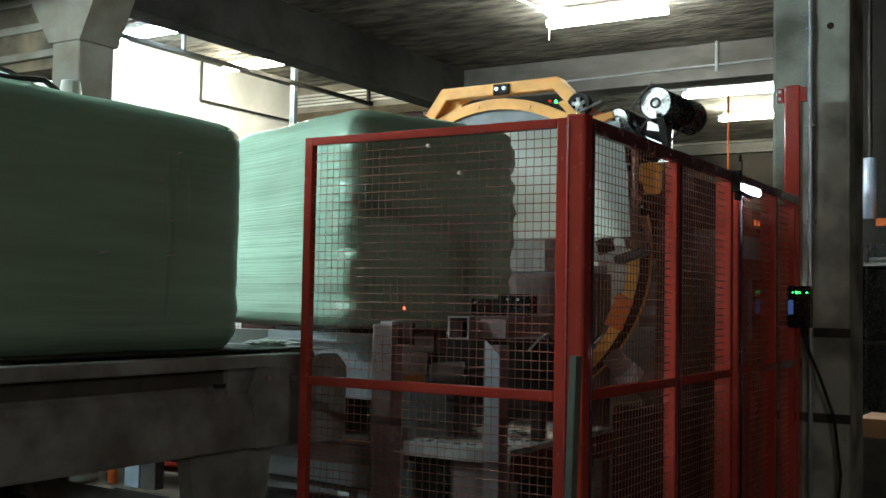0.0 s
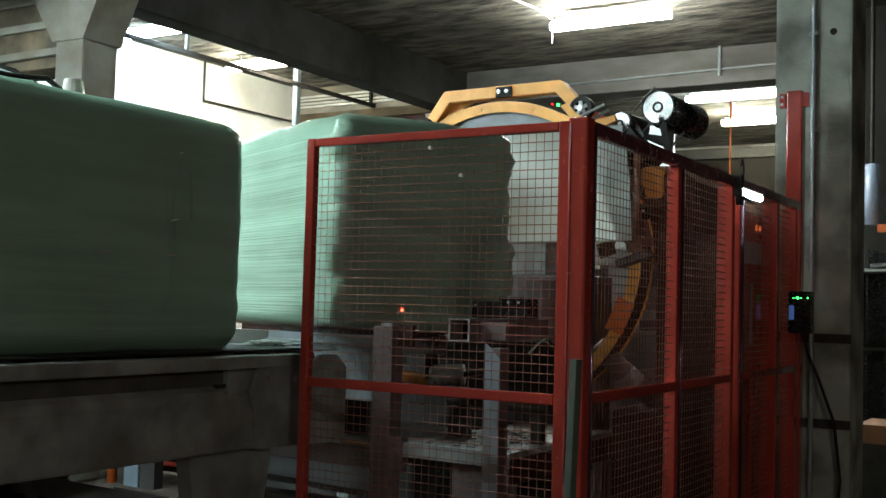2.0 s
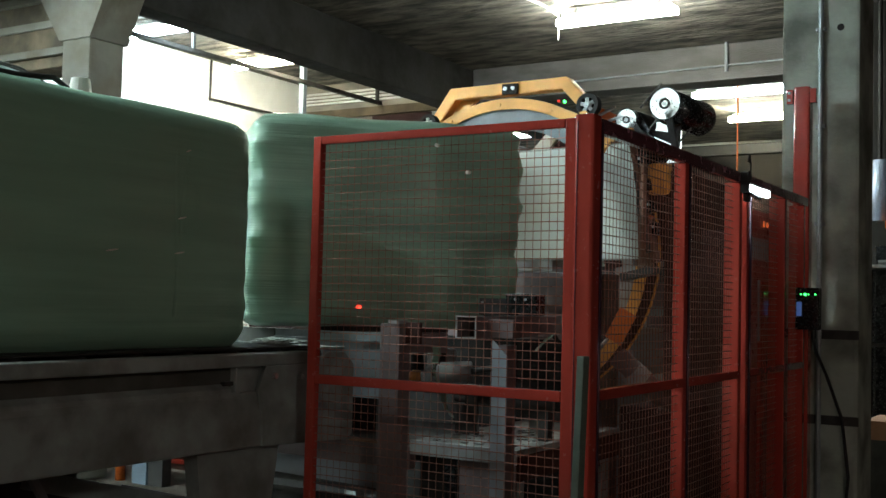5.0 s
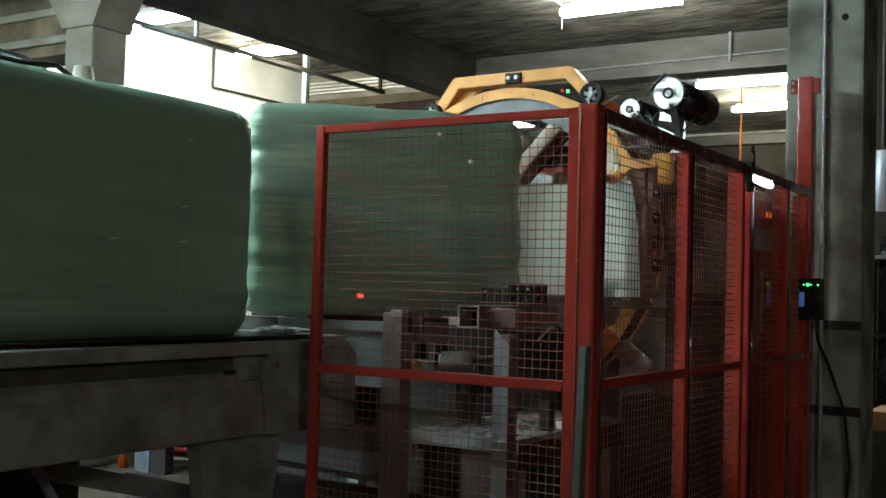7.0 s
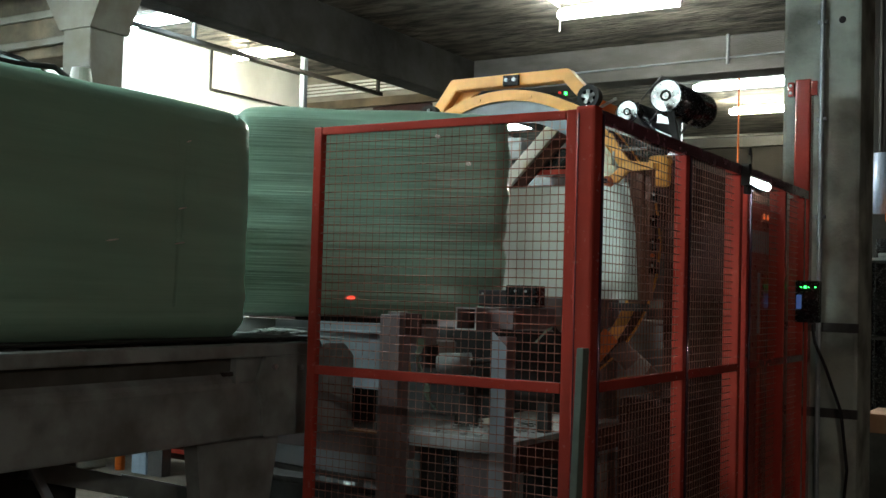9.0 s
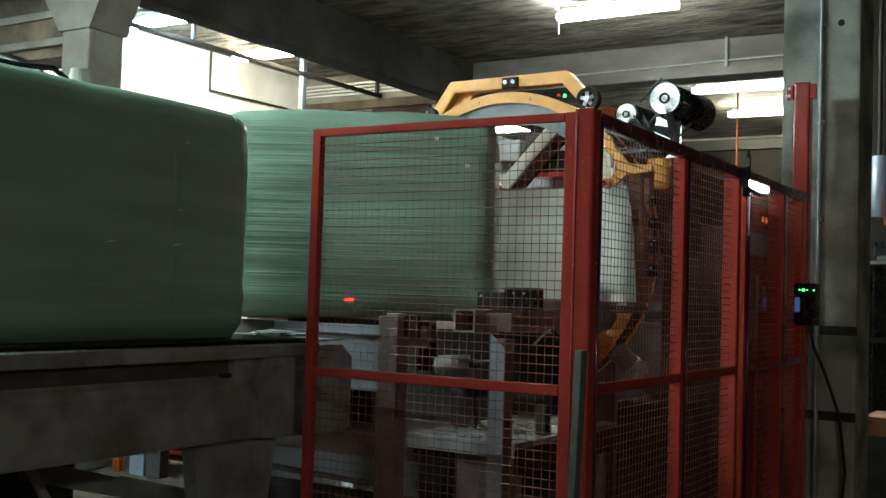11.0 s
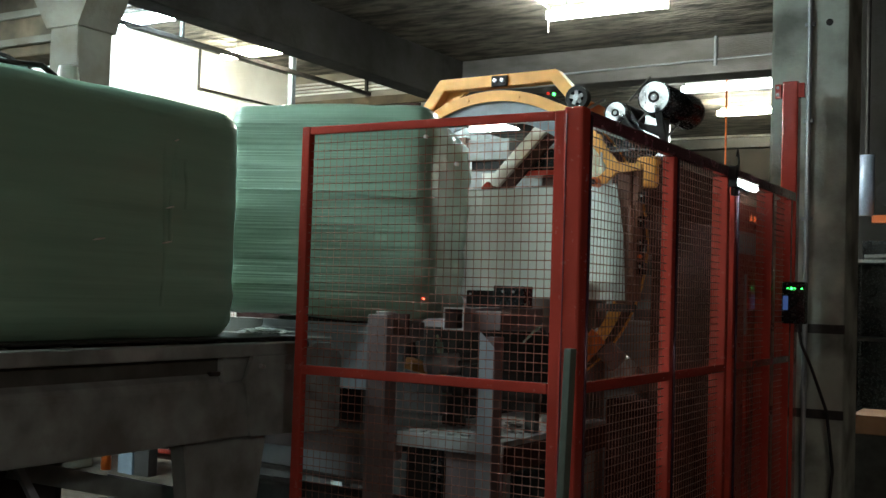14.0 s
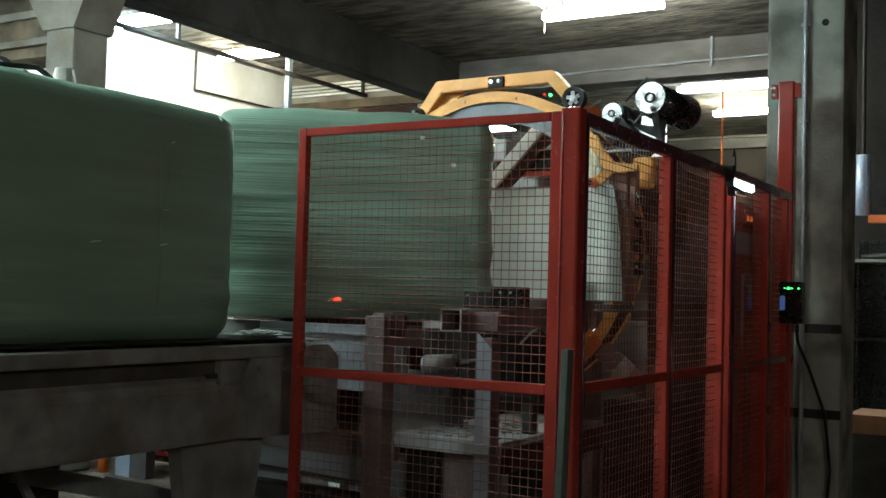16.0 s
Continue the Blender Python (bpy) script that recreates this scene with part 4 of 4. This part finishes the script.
part("support_leg", one(box, (-2.48, 0.0, 0), (-2.36, 0.12, 2.56), 0.008), M_BROWN, arch)
cover = part("drum_cover", one(ring_band, 0.89, 1.035, -0.075, -0.055, 40, math.radians(54), math.radians(126)), M_BLUEDULL, arch, "grey curved drum cover")
cover.location = (RX, 0, RZ)


def guide_wheel(x, y, z, r):
    w = part("guide_wheel", one(ring_band, r * 0.62, r, -0.03, 0.03, 28), M_BLACK, arch, "black rubber guide wheel")
    w.location = (x, y - 6.72, z + 0.03)
    bm = fresh()
    for k in range(5):
        a = k * 2 * math.pi / 5 + 0.4
        bar(bm, (0, -0.022, 0), (r * 0.63 * math.cos(a), -0.022, r * 0.63 * math.sin(a)), 0.026, 0.012, 0.003, (0, 1, 0))
    part("spokes", bm, M_LIGHT, w, "steel star spokes")
    part("hub", one(rod, (0, -0.045, 0), (0, 0.045, 0), r * 0.26, 14), M_STEEL, w)
    part("back_disc", one(rod, (0, 0.0, 0), (0, 0.02, 0), r * 0.63, 20), M_BLACKGLOSS, w)
    part("axle", one(rod, (0, 0.046, 0), (0, 0.14, 0), 0.018, 10), M_DARKSTEEL, w)


guide_wheel(-2.935, 6.52, 2.905, 0.078)
guide_wheel(-4.17, 6.52, 2.86, 0.07)
bm = fresh()
pipe(bm, [(-2.90, -0.16, 2.86), (-2.78, -0.12, 2.93)], 0.010)
part("steel_pin", bm, M_STEEL, arch)
part("tension_arm", one(bar, (-2.90, -0.10, 2.90), (-2.66, 0.0, 2.78), 0.04, 0.06), M_ORANGE, arch)

# drive with two reels on a slanted frame above the fence
dr = thing("reel_drive", "black drive motor with two silver reels on a slanted frame", "motor", (-2.40, 6.5, 2.87))
for (x, z, r), nm in (((0.0, 0.0, 0.098), "large_reel"), ((-0.255, -0.085, 0.068), "small_reel")):
    reel = part(nm, one(rod, (x, -0.02, z), (x, 0.0, z), r, 36), M_SPUN, dr, "spun silver disc")
    band = part("hub_ring", one(ring_band, r * 0.22, r * 0.36, -0.030, -0.022, 24), M_BLACK, reel)
    part("hub_nut", one(rod, (x, -0.032, z), (x, -0.021, z), r * 0.14, 6), M_STEEL, reel)
    edge = part("rim", one(ring_band, r, r + 0.008, -0.024, 0.03, 36), M_BLACKGLOSS, reel)
    band.location = edge.location = (x, 0, z)
part("motor_body", one(rod, (0.02, 0.02, -0.02), (0.13, 0.30, -0.06), 0.11, 28), M_BLACKGLOSS, dr, "black ribbed motor", True)
part("motor_cap", one(rod, (0.128, 0.298, -0.06), (0.145, 0.335, -0.064), 0.09, 28), M_BLACK, dr, "", True)
part("gearbox", one(rod, (-0.255, 0.01, -0.085), (-0.20, 0.2, -0.10), 0.075, 20), M_BLACK, dr, "", True)
for p0, p1 in (((-0.22, 0.035, -0.25), (0.07, 0.035, 0.06)), ((-0.16, -0.03, -0.02), (-0.02, -0.03, 0.13)), ((0.02, -0.03, -0.34), (0.16, 0.02, -0.16)), ((-0.20, -0.03, -0.10), (-0.02, -0.03, -0.33)),
               ((-0.32, -0.02, -0.30), (0.22, -0.02, -0.36))):
    part("strut", one(bar, p0, p1, 0.012, 0.012), M_DARKSTEEL, dr)
part("frame_bar", one(bar, (0.02, -0.01, -0.06), (0.085, -0.01, -0.36), 0.045, 0.02, 0.003, (0, 1, 0)), M_BLACK, dr)
for outline in ([(0.014, -0.068), (0.081, -0.112), (0.072, -0.276), (-0.01, -0.228), (0.015, -0.136)], [(-0.151, -0.11), (-0.094, -0.152), (0.008, -0.170), (0.001, -0.236), (-0.105, -0.186)]):
    part("web_plate", one(plate, outline, 0.01, Matrix(((1, 0, 0, 0), (0, 0, -1, 0.06), (0, 1, 0, 0), (0, 0, 0, 1)))), M_BLACK, dr, "black cut-out web plate")
part("frame_bar", one(bar, (-0.24, -0.01, -0.12), (-0.06, -0.01, -0.25), 0.05, 0.02, 0.003, (0, 1, 0)), M_BLACK, dr)
part("side_plate", one(plate, [(-0.27, -0.02), (-0.20, -0.02), (-0.02, -0.30), (0.06, -0.30), (-0.02, -0.38), (-0.22, -0.36)], 0.012, Matrix(((1, 0, 0, 0), (0, 0, -1, 0.03), (0, 1, 0, 0), (0, 0, 0, 1)))), M_BLACKGLOSS, dr, "black cut-out side plate")
part("pedestal", one(box, (-0.28, 0.02, -0.62), (0.16, 0.10, -0.42), 0.006), M_BROWN, dr)

# film carriage carried by the ring, in the ring's own space
CY = -0.42
part("carriage_channel", one(box, (1.085, CY - 0.04, -0.38), (1.165, CY + 0.06, 0.46), 0.008), M_CHANNEL, ring, "brown film carriage channel")
part("carriage_rail", one(box, (1.172, CY - 0.02, -0.36), (1.211, CY + 0.05, 0.46), 0.005), M_CHANNEL, ring)
part("film_roll", one(rod, (1.06, CY + 0.10, -0.34), (1.06, CY + 0.10, 0.36), 0.045, 20), M_PLUM, ring, "slim film roller", True)
for z in (-0.36, 0.40):
    part("carriage_arm", one(bar, (1.12, CY + 0.05, z), (1.06, -0.08, z * 0.9), 0.035, 0.03), M_SHADE, ring)
part("top_bracket", one(plate, [(0.93, 0.66), (0.97, 0.57), (1.04, 0.50), (1.04, 0.45), (0.98, 0.40), (0.92, 0.385), (0.93, 0.345), (1.02, 0.355), (1.09, 0.42), (1.25, 0.43), (1.25, 0.465), (1.10, 0.485), (1.02, 0.57), (0.975, 0.66)], 0.03, Matrix(((1, 0, 0, 0), (0, 0, -1, CY - 0.08), (0, 1, 0, 0), (0, 0, 0, 1)))), M_YELLOW, ring, "yellow cut-out top bracket")
part("pivot", one(rod, (0.965, CY - 0.14, 0.36), (0.965, CY - 0.06, 0.36), 0.030, 14), M_ORANGE, ring)
part("pivot_cap", one(rod, (0.965, CY - 0.152, 0.36), (0.965, CY - 0.14, 0.36), 0.016, 8), M_BLACK, ring)
part("cylinder", one(rod, (1.185, CY - 0.06, -0.30), (1.185, CY - 0.06, 0.20), 0.018, 12), M_DARKSTEEL, ring)
for z in (0.27, 0.12, -0.02, -0.16):
    valve = part("valve", one(box, (1.213, CY - 0.03, z - 0.04), (1.26, CY + 0.03, z + 0.035), 0.008), M_BLACKGLOSS, ring)
    part("fitting", one(rod, (1.235, CY - 0.042, z + 0.01), (1.235, CY - 0.031, z + 0.01), 0.009, 8), M_STEEL, valve)
part("orange_cap", one(rod, (1.235, CY - 0.045, -0.09), (1.235, CY - 0.02, -0.09), 0.012, 8), M_ORANGE, ring)
part("carriage_foot", one(box, (0.97, CY - 0.06, -0.43), (1.19, CY + 0.05, -0.382), 0.006), M_DARKSTEEL, ring)
bm = fresh()
pipe(bm, [(0.985, CY - 0.07, 0.46), (0.985, CY - 0.07, 0.55), (1.20, CY - 0.07, 0.56)], 0.009)
part("steel_rod", bm, M_STEEL, ring)
part("film_lever", one(bar, (0.98, CY - 0.02, -0.27), (1.10, CY - 0.02, -0.22), 0.02, 0.02), M_DARKSTEEL, ring)
part("lever_pad", one(box, (0.875, CY - 0.03, -0.34), (0.985, CY - 0.01, -0.245), 0.006), M_BROWN, ring)
# added plate: fills a bright gap with the dark of the shade there
part("side_shade_plate", one(box, (-2.62, 0.20, 1.93), (-2.30, 0.215, 2.52), 0.004), M_SHADE, arch, "added dark plate for the shade behind the carriage")
shroud = part("shroud", one(box, (-2.51, -0.25, 2.33), (-2.37, -0.14, 2.53), 0.03), M_YELLOW, arch, "yellow rounded shroud")

carriage = thing("film_web", "pale stretched film web running to the bale", "film web", (-2.42, 6.2, 2.39))
part("sheet", one(plate, [(0.03, -0.375), (1.75, -0.375), (1.75, 0.33), (0.11, 0.33), (0.08, 0.20), (0.05, 0.0)], 0.0024, Matrix(((1, 0, 0, 0), (0, 0, -1, 0), (0, 1, 0, 0), (0, 0, 0, 1)))), M_WEB, carriage)
part("guide_roller", one(rod, (0.0, 0.0, -0.40), (0.0, 0.0, 0.20), 0.020, 14), M_CHANNEL, carriage, "brown guide roller", True)
for z in (-0.378, 0.333):
    part("selvage", one(bar, (0.11, 0.0, z), (1.75, 0.0, z), 0.005, 0.008, 0), M_SCRAP, carriage, "gathered film edge")

# equipment behind the web
k = thing("rear_bracket", "white painted diagonal bracket on the rear frame", "bracket", (0, 7.4, 0))
part("strut", one(bar, (-4.02, 0, 2.46), (-3.50, 0, 2.99), 0.10, 0.04, 0.004, (0, 1, 0)), M_WHITE, k)
part("strut_edge", one(bar, (-3.96, 0.045, 2.41), (-3.45, 0.045, 2.93), 0.09, 0.04, 0.004, (0, 1, 0)), M_BROWN, k)
part("strut_cap", one(bar, (-4.10, -0.012, 2.405), (-4.045, -0.012, 2.455), 0.055, 0.05, 0.006, (0, 1, 0)), M_RED, k, "red plastic end cap")
part("tray", one(box, (-3.80, 0.06, 2.52), (-3.35, 0.32, 2.56), 0.004), M_RED, k, "red tray")
part("tray_box", one(box, (-3.78, 0.08, 2.561), (-3.40, 0.30, 2.72), 0.006), M_BLACKGLOSS, k)
part("hanger", one(box, (-3.50, 0.04, 2.0), (-3.44, 0.10, 2.9), 0.004), M_BROWN, k)
part("base_post", one(box, (-4.06, 0.0, 0), (-3.98, 0.08, 2.44), 0.004), M_BROWN, k)
rp = thing("rear_post", "blue-grey steel post behind the ring", "post", (-3.975, 7.2, 0))
part("shaft", one(box, (-0.085, -0.05, 0), (0.085, 0.05, 2.085), 0.008), M_BLUEDARK, rp)
part("cap", one(box, (-0.075, -0.045, 2.086), (0.075, 0.045, 2.10), 0.003), M_DULL, rp)
rb = thing("rear_cabinet", "pale grey switch cabinet with a round gauge", "cabinet", (-4.30, 7.7, 0))
part("case", one(box, (-0.25, 0, 1.85), (0.55, 0.4, 2.60), 0.01), M_LIGHT, rb)
part("plinth", one(box, (-0.60, -0.02, 0.0), (0.95, 0.4, 1.845), 0.01), M_PLUM, rb, "dusty dark plinth")
part("upper_case", one(box, (-0.135, 0.0, 2.69), (0.245, 0.4, 2.86), 0.01), M_LIGHT, rb)
part("slot", one(box, (-0.13, 0.06, 2.602), (0.26, 0.35, 2.688), 0.004), M_BLACK, rb, "dark slot between the cases")
part("brown_post", one(box, (-0.217, -0.02, 2.602), (-0.145, 0.06, 2.88), 0.006), M_CHANNEL, rb)
gauge = part("gauge", one(rod, (-0.20, -0.02, 2.52), (-0.20, 0.0, 2.52), 0.045, 20), M_BLACKGLOSS, rb, "round black gauge")
part("gauge_ring", one(ring_band, 0.045, 0.058, -0.012, 0.012, 24), M_STEEL, gauge).location = (-0.20, -0.012, 2.52)
part("side_case", one(box, (0.02, -0.03, 2.45), (0.16, -0.002, 2.58), 0.006), M_WHITE, rb)
part("pilot_lamp", one(rod, (0.26, -0.03, 2.38), (0.26, 0.0, 2.38), 0.022, 12), M_REDLAMP, rb, "red pilot lamp")
pr = thing("rear_press", "grey steel press frame behind the ring", "machine", (-3.2, 8.6, 0))
part("upper_beam", one(box, (-0.60, 0, 1.98), (0.9, 0.3, 2.12), 0.01), M_LIGHT, pr)
part("dark_beam", one(box, (-0.60, -0.02, 1.80), (0.9, 0.28, 1.93), 0.01), M_DARKSTEEL, pr)
part("lower_beam", one(box, (-0.60, 0, 1.52), (0.9, 0.3, 1.60), 0.01), M_MACHINE, pr)
part("back_sheet", one(box, (-0.62, 0.32, 0.0), (0.92, 0.36, 2.10), 0.006), M_PLUM, pr)
part("table_edge", one(box, (-0.7, -0.4, 1.40), (0.75, 0.0, 1.425), 0.004), M_LIGHT, pr, "bright table edge")
part("table_face", one(box, (-0.68, -0.38, 0.0), (0.73, -0.02, 1.40), 0.006), M_BLUEGREY, pr)
part("light_panel", one(box, (-0.38, -0.06, 1.43), (-0.10, -0.03, 1.98), 0.006), M_LIGHT, pr)
part("switch", one(box, (0.24, -0.03, 1.66), (0.29, -0.005, 1.76), 0.004), M_WHITE, pr)
part("red_box", one(box, (0.40, -0.2, 1.43), (0.50, -0.05, 1.58), 0.006), M_RED, pr)
ld = thing("orange_ladder", "narrow orange steel ladder beside the press", "ladder", (-2.72, 8.3, 0))
for x in (-0.06, 0.06):
    part("stile", one(box, (x - 0.015, -0.015, 0), (x + 0.015, 0.015, 2.0), 0.004), M_ORANGE, ld)
for i in range(8):
    part("rung", one(rod, (-0.045, 0, 0.2 + i * 0.22), (0.045, 0, 0.2 + i * 0.22), 0.011, 8), M_ORANGE, ld)
# enclosure beyond the ring, seen through the side fence; its colour carries the shade there
en = thing("drive_enclosure", "steel drive enclosure in shade-dark maroon inside the fence", "machine", (-2.95, 7.55, 0))
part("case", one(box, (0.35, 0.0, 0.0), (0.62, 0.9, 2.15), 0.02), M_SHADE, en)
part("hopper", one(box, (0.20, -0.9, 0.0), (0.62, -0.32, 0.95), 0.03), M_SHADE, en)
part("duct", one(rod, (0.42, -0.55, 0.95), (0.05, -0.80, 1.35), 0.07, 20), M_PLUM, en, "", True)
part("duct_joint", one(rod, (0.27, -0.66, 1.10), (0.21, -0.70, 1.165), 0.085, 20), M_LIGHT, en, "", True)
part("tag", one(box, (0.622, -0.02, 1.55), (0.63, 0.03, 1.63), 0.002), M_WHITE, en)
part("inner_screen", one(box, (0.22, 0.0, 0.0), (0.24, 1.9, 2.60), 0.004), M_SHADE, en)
part("red_pipe", one(rod, (0.27, 0.55, 1.70), (0.27, 0.85, 2.0), 0.014, 8), M_RED, en)
part("red_pipe", one(rod, (0.27, 0.30, 1.45), (0.27, 0.55, 1.70), 0.014, 8), M_RED, en)
part("yellow_strip", one(box, (0.30, -0.02, 1.5), (0.345, 0.0, 2.1), 0.004), M_YELLOW, en)
part("label_plate", one(box, (0.242, 0.75, 2.12), (0.25, 0.95, 2.2), 0.002), M_LIGHT, en)
rodob = thing("marker_rod", "thin black rod with a white knob inside the fence", "rod", (-1.98, 5.55, 0))
part("rod", one(rod, (0, 0, 0), (0, 0, 0.86), 0.012, 8), M_BLACK, rodob)
part("knob", one(rod, (0, 0, 0.861), (0, 0, 0.885), 0.014, 10), M_WHITE, rodob)

bo = thing("white_board", "white sheet board standing in the far bay", "board", (0, 15.7, 0))
part("sheet", one(box, (-5.98, 0.0, 2.9), (-5.55, 0.03, 4.40), 0.004), M_WALL, bo)
part("leg", one(box, (-5.96, 0.031, 0.0), (-5.90, 0.07, 2.92), 0.004), M_DARKSTEEL, bo)
part("leg", one(box, (-5.63, 0.031, 0.0), (-5.57, 0.07, 2.92), 0.004), M_DARKSTEEL, bo)

cone = thing("traffic_cone", "small orange traffic cone on the floor", "cone", (-6.28, 6.8, 0))
part("body", one(rod, (0, 0, 0.02), (0, 0, 0.42), 0.10, 20, 0.025), M_ORANGE, cone, "", True)
part("base", one(box, (-0.14, -0.14, 0), (0.14, 0.14, 0.02), 0.006), M_ORANGE, cone)
random.seed(31)
bm = fresh()
for i in range(60):
    x, y = random.uniform(-6.4, -5.4), random.uniform(6.6, 7.8)
    q = random.uniform(0.01, 0.045)
    box(bm, (-q, -q * 0.7, 0), (q, q * 0.7, q * random.uniform(0.2, 0.8)), 0, Matrix.Translation((x, y, 0.001)) @ Matrix.Rotation(random.random() * 6, 4, "Z"))
solid("floor_litter", bm, M_LIGHT, "pale paper and film litter on the floor", "litter", kind="stuff")

# far things under the conveyor and beyond the column
ff = safety_fence("far_fence", "red mesh fence behind the conveyor", (-8.6, 7.2), (1, 0, 0), 3.0,
                  [(0.0, 0.05, 0.04, 2.2), (1.0, 0.05, 0.04, 2.2), (2.0, 0.05, 0.04, 2.2), (3.0, 0.05, 0.04, 2.2)],
                  [(0.03, 2.97, 2.18, 0.04), (0.03, 2.97, 1.15, 0.04), (0.03, 2.97, 0.1, 0.04)], [(0.03, 2.97, 0.12, 1.13), (0.03, 2.97, 1.17, 2.16)])
part("kick_panel", one(box, (0.03, 0.03, 0.02), (2.97, 0.045, 1.12), 0.003), M_BROWN, ff, "dark brown sheet behind the mesh")
solid("orange_bollard", one(rod, (-7.285, 6.6, 0), (-7.285, 6.6, 0.62), 0.042, 16), M_ORANGE, "orange painted steel bollard", "bollard", smooth=True)
bp = thing("blue_post", "blue-grey steel post with a cable clip", "post", (-6.99, 6.6, 0))
part("web", one(box, (-0.11, -0.04, 0), (-0.01, 0.04, 1.0), 0.004), M_BLUEDARK, bp)
part("flange", one(box, (0.0, -0.05, 0), (0.07, 0.05, 1.0), 0.004), M_BLUEDARK, bp)
part("dark_side", one(box, (0.09, -0.05, 0), (0.26, 0.05, 1.0), 0.004), M_BLACK, bp)
# added wall: hides the lit north wall so that the side bay stays dark
structure("wall_dark_fill", one(box, (-2.55, 11.7, 0.0), (2.4, 11.85, CZ - 0.006), 0), M_NEARBLACK, "added dark partition standing for the unlit side bay", "wall")
crate = thing("cardboard_box", "brown cardboard box on a dark trolley", "box", (-1.30, 9.2, 0))
part("carton", one(box, (-0.35, -0.3, 0.62), (0.45, 0.3, 0.765), 0.006), M_CARDBOARD, crate)
part("trolley", one(box, (-0.33, -0.28, 0.0), (0.43, 0.28, 0.619), 0.006), M_DARKSTEEL, crate)
duct = thing("steel_duct", "blue-white steel duct in the dark side bay", "duct", (-1.90, 11.0, 0))
part("pipe", one(rod, (-0.015, 0, 2.47), (-0.015, 0, 3.05), 0.068, 28), M_DUCT, duct, "pipe with a blue-white sheen in its colour", True)
part("hanger", one(rod, (-0.015, 0, 3.05), (-0.015, 0, CZ - 0.004), 0.02, 10), M_DARKSTEEL, duct)
part("fan", one(rod, (0.19, -0.05, 2.68), (0.19, 0.05, 2.68), 0.12, 24), M_BLACK, duct)
part("orange_bracket", one(box, (0.05, -0.1, 2.39), (0.40, 0.0, 2.465), 0.004), M_ORANGE, duct)
part("pole", one(box, (0.28, 0.01, 0), (0.36, 0.09, 2.47), 0.004), M_DARKSTEEL, duct)
shelf = thing("metal_shelf", "dark metal shelf with shiny clutter", "shelf", (-1.36, 10.2, 0))
part("top", one(box, (-0.5, -0.2, 1.98), (0.6, 0.3, 2.01), 0.003), M_STEEL, shelf)
part("back", one(box, (-0.5, 0.3, 0.0), (0.6, 0.33, 2.2), 0.003), M_BLACKGLOSS, shelf)
part("side", one(box, (-0.53, -0.2, 0.0), (-0.505, 0.3, 2.0), 0.003), M_BLACKGLOSS, shelf)
part("lower_top", one(box, (-0.5, -0.2, 1.30), (0.6, 0.295, 1.33), 0.003), M_DARKSTEEL, shelf)
part("bracket", one(rod, (-0.4, -0.15, 2.03), (-0.1, -0.12, 2.05), 0.02, 10), M_STEEL, shelf)

# laser of the photocell on the bale
lz = bpy.data.lights.new("photocell_laser", "SPOT")
lz.energy, lz.color, lz.spot_size, lz.spot_blend, lz.shadow_soft_size = LASER_WATTS, (1.0, 0.03, 0.02), radians(1.6), 0.4, 0.004
lo = new("photocell_laser", lz)
lo.matrix_world = look((-2.745, 5.065, 1.575), (-3.745, 4.995, 1.553))


# ---------------------------------------------------------------- what moves
SPIN = [(0.0, 158.6), (0.5, 201.5), (1.0, 247.0), (1.5, 292.5), (2.0, 333.7), (2.5, 374.4), (3.0, 414.8), (3.5, 454.9), (4.0, 498.8), (4.5, 542.7),
        (5.0, 587.4), (5.5, 632.1), (6.0, 676.8), (6.5, 721.1), (7.0, 765.1), (7.5, 804.6), (8.0, 847.3), (8.5, 890.5), (9.0, 935.0), (9.5, 979.2),
        (10.0, 1022.2), (10.5, 1065.2), (11.0, 1108.2), (11.5, 1151.0), (12.0, 1193.7), (12.5, 1239.4), (13.0, 1285.0), (13.5, 1330.5), (14.0, 1372.2),
        (14.5, 1404.2), (15.0, 1430.8), (15.5, 1454.6), (16.0, 1475.0)]


def spin_at(t):
    for (t0, a0), (t1, a1) in zip(SPIN, SPIN[1:]):
        if t <= t1:
            return a0 + (a1 - a0) * (t - t0) / (t1 - t0)
    return SPIN[-1][1]


def motions():
    walk(bale, [(t, pose(BX, BY, 2.04, 0, 0, a)) for t, a in SPIN])
    walk(table, [(t, pose(BX, BY, 1.39, 0, 0, a)) for t, a in SPIN])
    # the web stays tangent to the far side of the turning bale and sinks by half a film width
    rows = []
    for i in range(129):
        t = i * 0.125
        a = radians(spin_at(t))
        best = 999.0
        for sx, sy in ((1, 1), (1, -1), (-1, 1), (-1, -1)):
            u, v = sx * 0.72, sy * 0.51
            x = BX + u * math.cos(a) - v * math.sin(a) + 2.42
            y = BY + u * math.sin(a) + v * math.cos(a) - 6.2
            best = min(best, math.degrees(math.atan2(y, x)) % 360)
        s = max(0.0, min(1.0, (t - 4.3) / 1.9))
        rows.append((t, pose(-2.42, 6.2, 2.39 - 0.425 * s * s * (3 - 2 * s), 0, 0, best)))
    walk(carriage, rows)
    # the ring turns the film carriage down to the lower lap
    walk(ring, [(0.0, pose(RX, RY, RZ, 0, -18.5)), (4.3, pose(RX, RY, RZ, 0, -18.5)), (5.25, pose(RX, RY, RZ, 0, -9.25)), (6.2, pose(RX, RY, RZ)), (16.0, pose(RX, RY, RZ))])


motions()
